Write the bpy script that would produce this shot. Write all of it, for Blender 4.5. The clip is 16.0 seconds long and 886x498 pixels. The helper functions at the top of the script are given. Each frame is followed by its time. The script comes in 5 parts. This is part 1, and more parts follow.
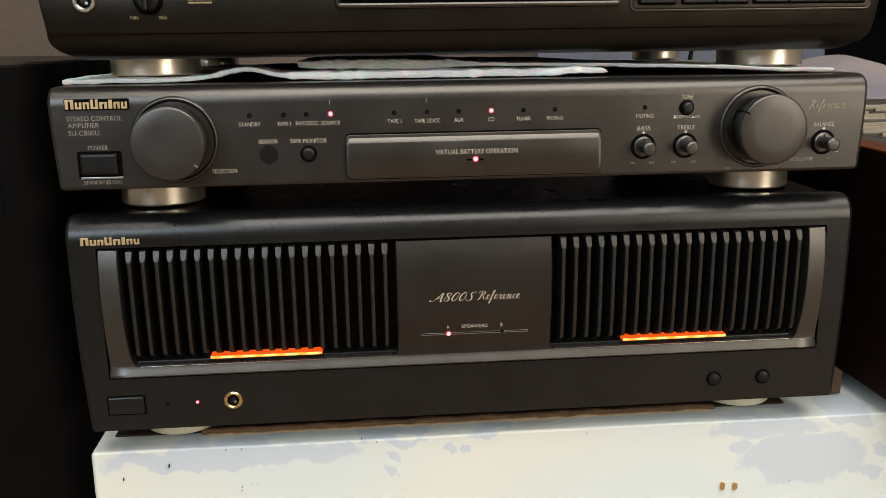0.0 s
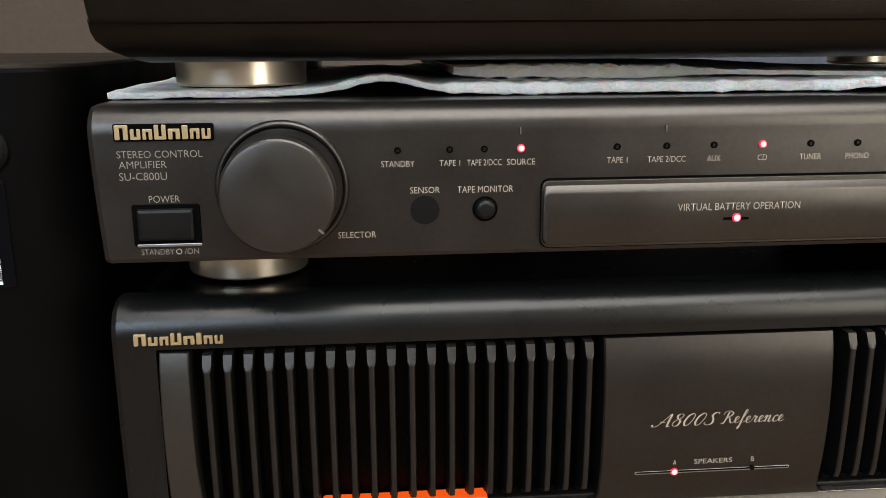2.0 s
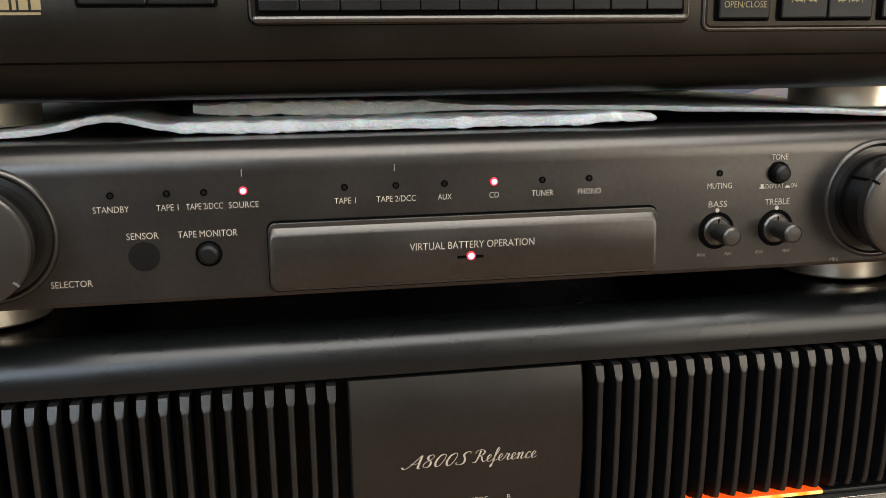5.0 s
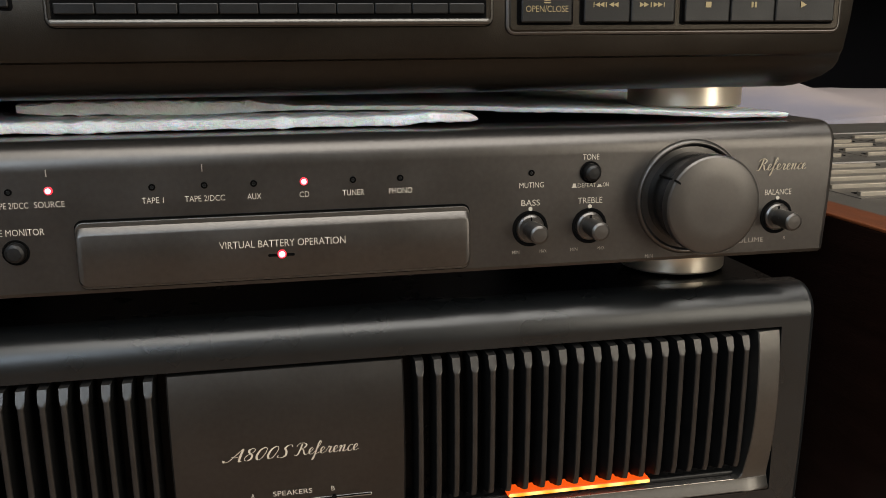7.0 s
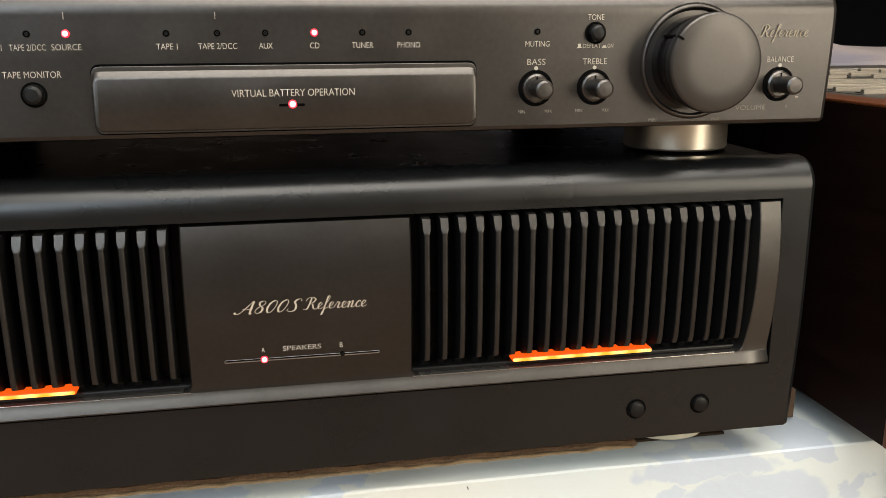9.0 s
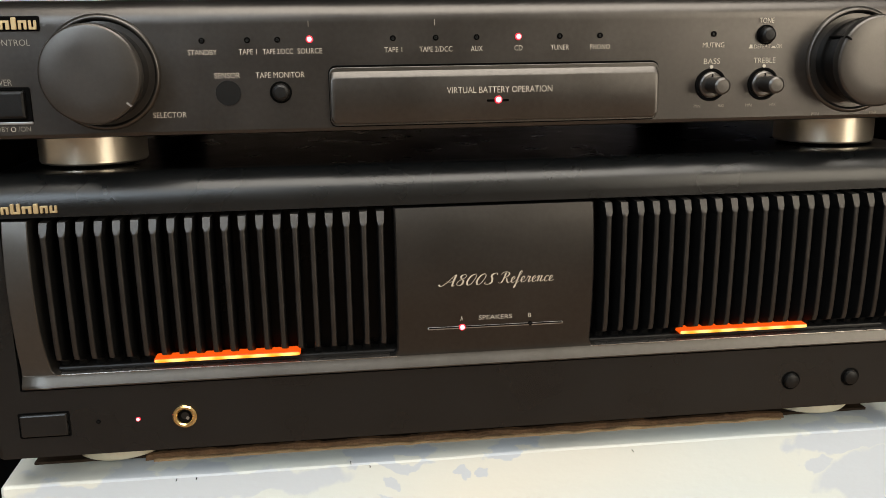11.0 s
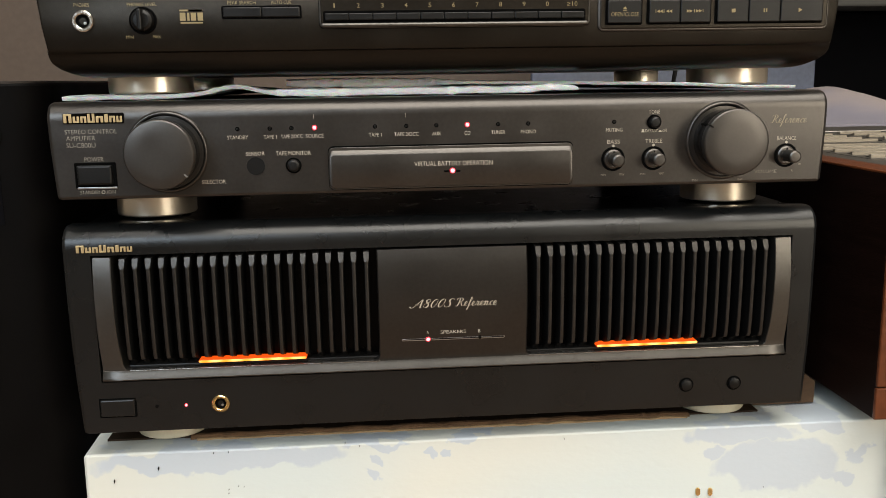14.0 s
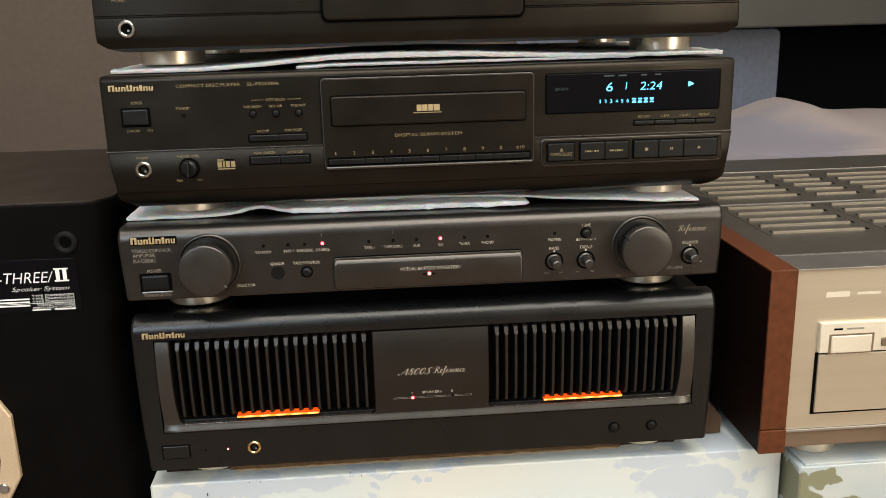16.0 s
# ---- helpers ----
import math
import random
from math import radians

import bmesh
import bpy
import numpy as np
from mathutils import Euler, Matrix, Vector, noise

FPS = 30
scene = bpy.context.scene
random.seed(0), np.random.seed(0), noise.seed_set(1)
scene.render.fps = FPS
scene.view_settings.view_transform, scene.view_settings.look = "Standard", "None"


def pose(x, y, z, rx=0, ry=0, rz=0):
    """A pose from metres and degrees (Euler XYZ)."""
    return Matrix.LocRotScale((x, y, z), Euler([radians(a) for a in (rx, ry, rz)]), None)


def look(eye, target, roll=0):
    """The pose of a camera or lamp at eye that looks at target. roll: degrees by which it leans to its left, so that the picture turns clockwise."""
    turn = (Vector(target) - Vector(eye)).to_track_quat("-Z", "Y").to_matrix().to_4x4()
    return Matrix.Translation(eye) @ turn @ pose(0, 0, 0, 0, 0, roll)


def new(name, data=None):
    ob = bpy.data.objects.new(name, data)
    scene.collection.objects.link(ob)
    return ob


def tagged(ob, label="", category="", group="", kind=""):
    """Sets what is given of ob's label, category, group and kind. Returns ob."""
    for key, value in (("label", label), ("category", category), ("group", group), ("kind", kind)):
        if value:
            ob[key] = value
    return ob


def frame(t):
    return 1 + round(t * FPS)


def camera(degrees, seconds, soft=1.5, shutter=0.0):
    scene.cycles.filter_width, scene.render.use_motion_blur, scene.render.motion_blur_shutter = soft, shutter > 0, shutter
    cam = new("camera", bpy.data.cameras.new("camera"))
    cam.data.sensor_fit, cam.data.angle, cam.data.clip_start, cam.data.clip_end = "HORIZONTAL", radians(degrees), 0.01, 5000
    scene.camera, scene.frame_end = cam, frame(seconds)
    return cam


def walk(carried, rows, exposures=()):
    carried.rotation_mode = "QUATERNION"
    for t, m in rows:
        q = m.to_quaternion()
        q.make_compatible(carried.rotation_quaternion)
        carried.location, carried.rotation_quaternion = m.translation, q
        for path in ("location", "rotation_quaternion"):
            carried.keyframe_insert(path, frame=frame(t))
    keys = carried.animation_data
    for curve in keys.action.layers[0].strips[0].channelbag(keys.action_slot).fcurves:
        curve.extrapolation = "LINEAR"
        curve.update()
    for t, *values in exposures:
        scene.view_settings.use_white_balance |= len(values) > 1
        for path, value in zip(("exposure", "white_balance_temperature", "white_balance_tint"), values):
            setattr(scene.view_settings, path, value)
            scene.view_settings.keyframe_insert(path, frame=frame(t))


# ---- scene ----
cam = camera(53.7, 16.0, soft=0.9)
PATH = [
    (0, (-0.058, -0.466, 0.721), (0.11, 1.472, 0.256), -0.8),
    (0.5, (-0.075, -0.446, 0.718), (0.075, 1.495, 0.258), -0.6),
    (1, (-0.103, -0.39, 0.719), (0.017, 1.553, 0.264), -0.8),
    (1.5, (-0.125, -0.34, 0.728), (0.004, 1.602, 0.265), -0.7),
    (2, (-0.127, -0.294, 0.721), (0.033, 1.643, 0.25), -0.4),
    (2.5, (-0.122, -0.275, 0.717), (0.061, 1.663, 0.256), -0.3),
    (3, (-0.119, -0.28, 0.724), (0.08, 1.655, 0.259), -0.4),
    (3.5, (-0.097, -0.289, 0.727), (0.124, 1.647, 0.273), -0.6),
    (4, (-0.082, -0.292, 0.725), (0.195, 1.64, 0.286), -0.5),
    (6.5, (-0.017, -0.303, 0.732), (0.339, 1.616, 0.297), -0.7),
    (7, (-0.002, -0.311, 0.731), (0.374, 1.599, 0.275), -0.5),
    (7.5, (0.002, -0.317, 0.71), (0.389, 1.586, 0.23), -0.3),
    (8, (0.003, -0.321, 0.692), (0.391, 1.582, 0.215), -0.1),
    (10.5, (-0.046, -0.351, 0.681), (0.223, 1.572, 0.202), -0.9),
    (11, (-0.067, -0.363, 0.682), (0.166, 1.569, 0.223), -0.8),
    (11.5, (-0.087, -0.384, 0.686), (0.105, 1.556, 0.238), -0.6),
    (12, (-0.087, -0.428, 0.706), (0.076, 1.519, 0.279), -0.8),
    (12.5, (-0.069, -0.461, 0.716), (0.079, 1.493, 0.317), -0.9),
    (13, (-0.053, -0.476, 0.711), (0.093, 1.481, 0.325), -1.0),
    (13.5, (-0.042, -0.489, 0.712), (0.09, 1.467, 0.315), -1.0),
    (14, (-0.044, -0.492, 0.708), (0.109, 1.466, 0.332), -0.9),
    (14.5, (-0.041, -0.496, 0.716), (0.115, 1.46, 0.33), -0.6),
    (15, (-0.038, -0.51, 0.726), (0.112, 1.447, 0.339), -0.4),
    (15.5, (-0.046, -0.557, 0.773), (0.093, 1.391, 0.339), -0.9),
    (16, (-0.032, -0.613, 0.841), (0.103, 1.314, 0.322), -1.5),
]
walk(cam, [(t, look(eye, target, roll)) for t, eye, target, roll in PATH],
     [(0, -0.14, 6350, 10), (1.0, -0.12, 6250, 10), (2.0, -0.16, 6050, 10), (3.0, -0.09, 6050, 10), (4.0, -0.06, 6050, 10), (7.0, -0.08, 6150, 10), (8.0, 0.06, 6200, 10), (10.5, 0.02, 6500, 10), (12.0, -0.07, 6300, 10), (13.5, -0.07, 6350, 10), (16.0, -0.08, 6420, 10)])

# ---------------------------------------------------------------- world and light
world = bpy.data.worlds.new("room_air")
scene.world = world
world.use_nodes = True
world.node_tree.nodes["Background"].inputs[0].default_value = (0.75, 0.85, 1.0, 1)
world.node_tree.nodes["Background"].inputs[1].default_value = 0.02


def area_lamp(name, eye, target, sx, sy, watts, colour):
    lamp = bpy.data.lights.new(name, "AREA")
    lamp.shape, lamp.size, lamp.size_y, lamp.energy, lamp.color = "RECTANGLE", sx, sy, watts, colour
    ob = new(name, lamp)
    ob.matrix_world = look(eye, target)
    return ob


area_lamp("ceiling_light", (0.35, -1.00, 2.42), (0.35, -0.97, 0.5), 2.0, 1.9, 92.0, (1.0, 0.935, 0.83))
area_lamp("window_light", (-1.10, -2.20, 1.70), (-0.05, 0.0, 0.70), 1.2, 1.5, 43.0, (0.78, 0.90, 1.0))
area_lamp("floor_lamp_light", (1.40, -1.90, 1.20), (0.1, 0.0, 0.62), 0.8, 1.4, 29.0, (1.0, 0.89, 0.71))
# fill added to brighten the draped table and shelf; stands for no known lamp
area_lamp("back_fill_light", (1.5, 0.30, 2.0), (0.75, 0.8, 0.65), 0.4, 0.4, 2.2, (1.0, 0.92, 0.86))


# ---------------------------------------------------------------- materials
def material(name, colour, rough=0.5, metal=0.0, vary=0.15, scale=60.0, bump=0.0, bump_scale=400.0,
             emit=None, strength=0.0, spec=0.5, coat=0.0, stretch=(1, 1, 1), rough_vary=0.12):
    m = bpy.data.materials.new(name)
    m.use_nodes = True
    nt = m.node_tree
    bsdf = nt.nodes["Principled BSDF"]
    bsdf.inputs["Roughness"].default_value = rough
    bsdf.inputs["Metallic"].default_value = metal
    bsdf.inputs["Specular IOR Level"].default_value = spec
    bsdf.inputs["Coat Weight"].default_value = coat
    bsdf.inputs["Base Color"].default_value = (*colour, 1)
    if emit:
        bsdf.inputs["Emission Color"].default_value = (*emit, 1)
        bsdf.inputs["Emission Strength"].default_value = strength
        return m
    co = nt.nodes.new("ShaderNodeTexCoord")
    mp = nt.nodes.new("ShaderNodeMapping")
    mp.inputs["Scale"].default_value = stretch
    nt.links.new(co.outputs["Object"], mp.inputs["Vector"])
    big, fine = nt.nodes.new("ShaderNodeTexNoise"), nt.nodes.new("ShaderNodeTexNoise")
    big.inputs["Scale"].default_value, fine.inputs["Scale"].default_value = scale, scale * 14
    big.inputs["Detail"].default_value, fine.inputs["Detail"].default_value = 3, 2
    add = nt.nodes.new("ShaderNodeMath")
    add.operation = "MULTIPLY_ADD"
    add.inputs[1].default_value = 0.5
    half = nt.nodes.new("ShaderNodeMath")
    half.operation = "MULTIPLY"
    half.inputs[1].default_value = 0.5
    for tex in (big, fine):
        nt.links.new(mp.outputs[0], tex.inputs["Vector"])
    nt.links.new(fine.outputs["Fac"], half.inputs[0])
    nt.links.new(big.outputs["Fac"], add.inputs[0])
    nt.links.new(half.outputs[0], add.inputs[2])
    ramp = nt.nodes.new("ShaderNodeMapRange")
    ramp.inputs["From Min"].default_value, ramp.inputs["From Max"].default_value = 0.3, 0.7
    ramp.inputs["To Min"].default_value, ramp.inputs["To Max"].default_value = 1 - vary, 1 + vary
    nt.links.new(add.outputs[0], ramp.inputs["Value"])
    mul = nt.nodes.new("ShaderNodeVectorMath")
    mul.operation = "SCALE"
    mul.inputs[0].default_value = colour
    nt.links.new(ramp.outputs[0], mul.inputs["Scale"])
    nt.links.new(mul.outputs[0], bsdf.inputs["Base Color"])
    rr = nt.nodes.new("ShaderNodeMapRange")
    rr.inputs["From Min"].default_value, rr.inputs["From Max"].default_value = 0.3, 0.7
    rr.inputs["To Min"].default_value, rr.inputs["To Max"].default_value = rough * (1 - rough_vary), min(1, rough * (1 + rough_vary))
    nt.links.new(big.outputs["Fac"], rr.inputs["Value"])
    nt.links.new(rr.outputs[0], bsdf.inputs["Roughness"])
    if bump:
        bt = nt.nodes.new("ShaderNodeTexNoise")
        bt.inputs["Scale"].default_value, bt.inputs["Detail"].default_value = bump_scale, 3
        nt.links.new(mp.outputs[0], bt.inputs["Vector"])
        bp = nt.nodes.new("ShaderNodeBump")
        bp.inputs["Strength"].default_value, bp.inputs["Distance"].default_value = bump, 0.001
        nt.links.new(bt.outputs["Fac"], bp.inputs["Height"])
        nt.links.new(bp.outputs[0], bsdf.inputs["Normal"])
    return m


M = {
    "titan": material("dark_titanium_paint", (0.066, 0.0615, 0.0575), 0.31, 0.88, 0.10, 35, 0.05, 3200, spec=0.3),
    "titan_panel": material("dark_titanium_panel", (0.074, 0.069, 0.064), 0.32, 0.88, 0.10, 35, 0.05, 3200, spec=0.3),
    "amp_face": material("black_satin_fascia", (0.0050, 0.0054, 0.0056), 0.29, 0.0, 0.14, 30, 0.05, 2600, spec=0.42),
    "cd_face": material("black_brown_fascia", (0.0245, 0.0210, 0.0168), 0.34, 0.8, 0.12, 35, 0.10, 2800, spec=0.2),
    "case": material("black_steel_case", (0.0016, 0.0016, 0.0018), 0.30, 0.0, 0.2, 50, 0.12, 1800, spec=0.10),
    "black": material("black_plastic", (0.004, 0.004, 0.004), 0.40, 0.0, 0.2, 90, 0.05, 1500, spec=0.26),
    "void": material("dark_recess", (0.0012, 0.0012, 0.0012), 0.8, 0.0, 0.2, 90, spec=0.05),
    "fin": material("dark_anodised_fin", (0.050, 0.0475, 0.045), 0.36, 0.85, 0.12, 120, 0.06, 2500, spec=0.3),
    "amp_panel": material("dark_titanium_amplifier_panel", (0.054, 0.0505, 0.047), 0.32, 0.88, 0.10, 35, 0.05, 3200, spec=0.3),
    "knob": material("dark_knob_metal", (0.076, 0.071, 0.066), 0.34, 0.85, 0.08, 60, 0.04, 3000),
    "knob_side": material("black_knob_side", (0.006, 0.006, 0.006), 0.20, 0.2, 0.1, 80, spec=0.5),
    "strip": material("satin_titanium_strip", (0.095, 0.090, 0.083), 0.35, 0.88, 0.08, 35, 0.05, 3200, spec=0.3),
    "rib_side": material("shaded_rib_side", (0.003, 0.003, 0.003), 0.6, 0.0, 0.2, 90, spec=0.12),
    "gloss": material("rim_highlight_metal", (0.24, 0.225, 0.21), 0.26, 0.9, 0.06, 60),
    "collar": material("dark_collar_metal", (0.085, 0.080, 0.075), 0.30, 0.9, 0.08, 60),
    "gold": material("gold_print", (0.47, 0.36, 0.195), 0.4, 0.45, 0.08, 90),
    "print": material("pale_print", (0.40, 0.365, 0.30), 0.6, 0.0, 0.12, 200),
    "print_gold": material("dull_gold_print", (0.23, 0.18, 0.085), 0.55, 0.0, 0.12, 200),
    "script": material("cream_script_print", (0.40, 0.35, 0.27), 0.6, 0.0, 0.12, 200),
    "script_dim": material("dim_script_print", (0.30, 0.26, 0.185), 0.6, 0.0, 0.12, 200),
    "dim": material("dim_print", (0.26, 0.24, 0.20), 0.6, 0.0, 0.15, 200),
    "foot": material("champagne_metal", (0.78, 0.70, 0.58), 0.31, 0.9, 0.03, 30),
    "foot_cream": material("cream_plastic", (0.72, 0.66, 0.50), 0.42, 0.25, 0.06, 40),
    "rubber": material("black_rubber", (0.006, 0.006, 0.006), 0.7, spec=0.15),
    "steel": material("bright_steel", (0.58, 0.55, 0.50), 0.24, 1.0, 0.05, 60),
    "brass": material("brass", (0.75, 0.55, 0.25), 0.25, 1.0, 0.08, 90),
    "silver": material("silver_trim", (0.42, 0.41, 0.40), 0.32, 0.9, 0.06, 60),
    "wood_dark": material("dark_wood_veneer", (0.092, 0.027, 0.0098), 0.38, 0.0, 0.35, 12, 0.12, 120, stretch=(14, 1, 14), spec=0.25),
    "wood_side": material("shaded_wood_veneer", (0.0075, 0.0032, 0.0022), 0.5, 0.0, 0.35, 12, 0.15, 120, stretch=(14, 1, 14), spec=0.06),
    "rec_face": material("champagne_brushed_panel", (0.52, 0.455, 0.35), 0.34, 0.6, 0.04, 25, 0.02, 500, stretch=(0.05, 1, 6)),
    "rec_top": material("grey_brown_lid", (0.068, 0.062, 0.053), 0.42, 0.4, 0.08, 25, 0.1, 1500),
    "louvre": material("pale_louvre_metal", (0.25, 0.22, 0.175), 0.4, 0.5, 0.06, 40),
    "rec_plinth": material("brown_plinth", (0.20, 0.145, 0.10), 0.45, 0.5, 0.08, 25),
    "rec_plate": material("ivory_plate", (0.68, 0.62, 0.50), 0.4, 0.3, 0.05, 40),
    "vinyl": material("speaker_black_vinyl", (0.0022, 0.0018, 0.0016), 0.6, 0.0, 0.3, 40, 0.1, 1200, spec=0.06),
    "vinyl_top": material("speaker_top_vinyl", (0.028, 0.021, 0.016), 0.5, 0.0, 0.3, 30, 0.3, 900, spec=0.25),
    "beige": material("beige_metal_frame", (0.60, 0.46, 0.31), 0.4, 0.3, 0.08, 30),
    "cone": material("woven_cone", (0.09, 0.08, 0.07), 0.6, 0.0, 0.6, 500, 0.6, 900),
    "white_print": material("white_print", (0.80, 0.80, 0.78), 0.6, 0.0, 0.08, 200),
    "wall": material("brown_plaster", (0.118, 0.088, 0.068), 0.85, 0.0, 0.12, 6, 0.25, 90),
    "room": material("beige_plaster", (0.21, 0.187, 0.155), 0.85, 0.0, 0.10, 6, 0.2, 90),
    "ceiling": material("white_plaster", (0.58, 0.565, 0.53), 0.9, 0.0, 0.05, 6),
    "floor": material("floor_wood", (0.20, 0.125, 0.075), 0.5, 0.0, 0.3, 5, 0.1, 60, stretch=(8, 1, 1)),
    "corrugated": material("brown_corrugated_board", (0.16, 0.088, 0.043), 0.85, 0.0, 0.5, 70, 0.9, 260),
    "torn_tan": material("torn_tan_paper", (0.33, 0.22, 0.115), 0.85, 0.0, 0.35, 120, 0.8, 300),
    "olive": material("grey_olive_shelf", (0.019, 0.0185, 0.0155), 0.5, 0.0, 0.08, 20, 0.1, 500),
    "dark_box": material("black_cabinet", (0.0012, 0.0012, 0.0016), 0.7, 0.0, 0.2, 20, spec=0.02),
    "blue_grey": material("blue_grey_plastic", (0.062, 0.076, 0.115), 0.5, 0.0, 0.3, 9, 0.05, 60),
    "sheet_brown": material("dark_brown_board", (0.030, 0.020, 0.013), 0.8, 0.0, 0.25, 40, 0.2, 300, spec=0.1),
    "cardboard": material("shaded_brown_block", (0.085, 0.048, 0.024), 0.8, 0.0, 0.2, 30, 0.2, 300),
    "led": material("red_led_core", (1, 0.3, 0.3), emit=(1.0, 0.30, 0.36), strength=2.4),
    "led_ring": material("red_led_glow", (0.6, 0.02, 0.03), emit=(1.0, 0.03, 0.06), strength=0.9),
    "amber": material("orange_lamp", (0.05, 0.01, 0.0), emit=(1.0, 0.10, 0.004), strength=1.0),
    "vfd": material("cyan_display_glow", (0.1, 0.5, 0.7), emit=(0.16, 0.64, 1.0), strength=1.5),
    "vfd_dim": material("dim_display_glow", (0.02, 0.03, 0.04), emit=(0.30, 0.34, 0.36), strength=0.07),
    "glass": material("smoked_display_window", (0.004, 0.004, 0.005), 0.08, 0.0, 0.1, 20, spec=0.10),
}


def foam_material():
    m = material("white_foam", (0.94, 0.945, 0.955), 0.75, 0.0, 0.10, 160, 0.8, 620)
    b = m.node_tree.nodes["Principled BSDF"]
    b.inputs["Subsurface Weight"].default_value = 0.35
    b.inputs["Subsurface Scale"].default_value = 0.003
    return m


def cloud_material(name, white, blue, warm, seed, scale, patches=()):
    """A printed sky: pale cloud with blue-grey patches and faint warm cream. patches: (x, z, half width, half height)."""
    m = bpy.data.materials.new(name)
    m.use_nodes = True
    nt = m.node_tree
    bsdf = nt.nodes["Principled BSDF"]
    bsdf.inputs["Roughness"].default_value = 0.55
    co, mp = nt.nodes.new("ShaderNodeTexCoord"), nt.nodes.new("ShaderNodeMapping")
    mp.inputs["Location"].default_value = seed
    mp.inputs["Scale"].default_value = (1, 1, 1.7)
    nt.links.new(co.outputs["Object"], mp.inputs["Vector"])
    n1, n2, n3 = (nt.nodes.new("ShaderNodeTexNoise") for _ in range(3))
    for n, sc, d in ((n1, scale, 5), (n2, scale * 0.55, 2), (n3, scale * 30, 2)):
        n.inputs["Scale"].default_value, n.inputs["Detail"].default_value = sc, d
        nt.links.new(mp.outputs[0], n.inputs["Vector"])
    r1, r2 = nt.nodes.new("ShaderNodeValToRGB"), nt.nodes.new("ShaderNodeValToRGB")
    r1.color_ramp.elements[0].color, r1.color_ramp.elements[1].color = (0, 0, 0, 1), (1, 1, 1, 1)
    r2.color_ramp.elements[0].position, r2.color_ramp.elements[1].position = 0.40, 0.66
    r2.color_ramp.elements[0].color, r2.color_ramp.elements[1].color = (*white, 1), (*warm, 1)
    nt.links.new(n2.outputs["Fac"], r2.inputs[0])
    if patches:
        wob = nt.nodes.new("ShaderNodeTexNoise")
        wob.inputs["Scale"].default_value, wob.inputs["Detail"].default_value = 55, 6
        nt.links.new(co.outputs["Object"], wob.inputs["Vector"])
        off = nt.nodes.new("ShaderNodeVectorMath")
        off.operation = "MULTIPLY_ADD"
        off.inputs[1].default_value = (0.044, 0.0, 0.024)
        nt.links.new(wob.outputs["Color"], off.inputs[0])
        nt.links.new(co.outputs["Object"], off.inputs[2])
        last = None
        for x, z, a, b in patches:
            sub, div, ln = (nt.nodes.new("ShaderNodeVectorMath") for _ in range(3))
            sub.operation, div.operation, ln.operation = "SUBTRACT", "MULTIPLY", "LENGTH"
            sub.inputs[1].default_value = (x + 0.022, 0, z + 0.012)
            div.inputs[1].default_value = (1 / a, 0, 1 / b)
            nt.links.new(off.outputs[0], sub.inputs[0])
            nt.links.new(sub.outputs[0], div.inputs[0])
            nt.links.new(div.outputs[0], ln.inputs[0])
            if last is None:
                last = ln.outputs["Value"]
            else:
                least = nt.nodes.new("ShaderNodeMath")
                least.operation = "MINIMUM"
                nt.links.new(last, least.inputs[0])
                nt.links.new(ln.outputs["Value"], least.inputs[1])
                last = least.outputs[0]
        r1.color_ramp.elements[0].position, r1.color_ramp.elements[1].position = 0.86, 1.0
        r1.color_ramp.elements[0].color, r1.color_ramp.elements[1].color = (1, 1, 1, 1), (0, 0, 0, 1)
        nt.links.new(last, r1.inputs[0])
    else:
        r1.color_ramp.elements[0].position, r1.color_ramp.elements[1].position = 0.50, 0.60
        nt.links.new(n1.outputs["Fac"], r1.inputs[0])
    mix = nt.nodes.new("ShaderNodeMix")
    mix.data_type = "RGBA"
    nt.links.new(r1.outputs[0], mix.inputs[0])
    nt.links.new(r2.outputs[0], mix.inputs[6])
    mix.inputs[7].default_value = (*blue, 1)
    nt.links.new(mix.outputs[2], bsdf.inputs["Base Color"])
    bp = nt.nodes.new("ShaderNodeBump")
    bp.inputs["Strength"].default_value, bp.inputs["Distance"].default_value = 0.1, 0.001
    nt.links.new(n3.outputs["Fac"], bp.inputs["Height"])
    nt.links.new(bp.outputs[0], bsdf.inputs["Normal"])
    return m


def lamp_strip_material(name, low, high, strength, pitch):
    """A lamp strip whose bulbs show as brighter spots at an even pitch along x."""
    m = bpy.data.materials.new(name)
    m.use_nodes = True
    nt = m.node_tree
    bsdf = nt.nodes["Principled BSDF"]
    bsdf.inputs["Base Color"].default_value = (0.05, 0.01, 0.0, 1)
    co, sep = nt.nodes.new("ShaderNodeTexCoord"), nt.nodes.new("ShaderNodeSeparateXYZ")
    nt.links.new(co.outputs["Object"], sep.inputs[0])
    mul, sine, rng, mix = nt.nodes.new("ShaderNodeMath"), nt.nodes.new("ShaderNodeMath"), nt.nodes.new("ShaderNodeMapRange"), nt.nodes.new("ShaderNodeMix")
    mul.operation, sine.operation, mix.data_type = "MULTIPLY", "SINE", "RGBA"
    mul.inputs[1].default_value = 2 * math.pi / pitch
    nt.links.new(sep.outputs["X"], mul.inputs[0])
    nt.links.new(mul.outputs[0], sine.inputs[0])
    rng.inputs["From Min"].default_value, rng.inputs["From Max"].default_value = -0.9, 0.9
    nt.links.new(sine.outputs[0], rng.inputs["Value"])
    nt.links.new(rng.outputs[0], mix.inputs[0])
    mix.inputs[6].default_value, mix.inputs[7].default_value = (*low, 1), (*high, 1)
    nt.links.new(mix.outputs[2], bsdf.inputs["Emission Color"])
    bsdf.inputs["Emission Strength"].default_value = strength
    return m


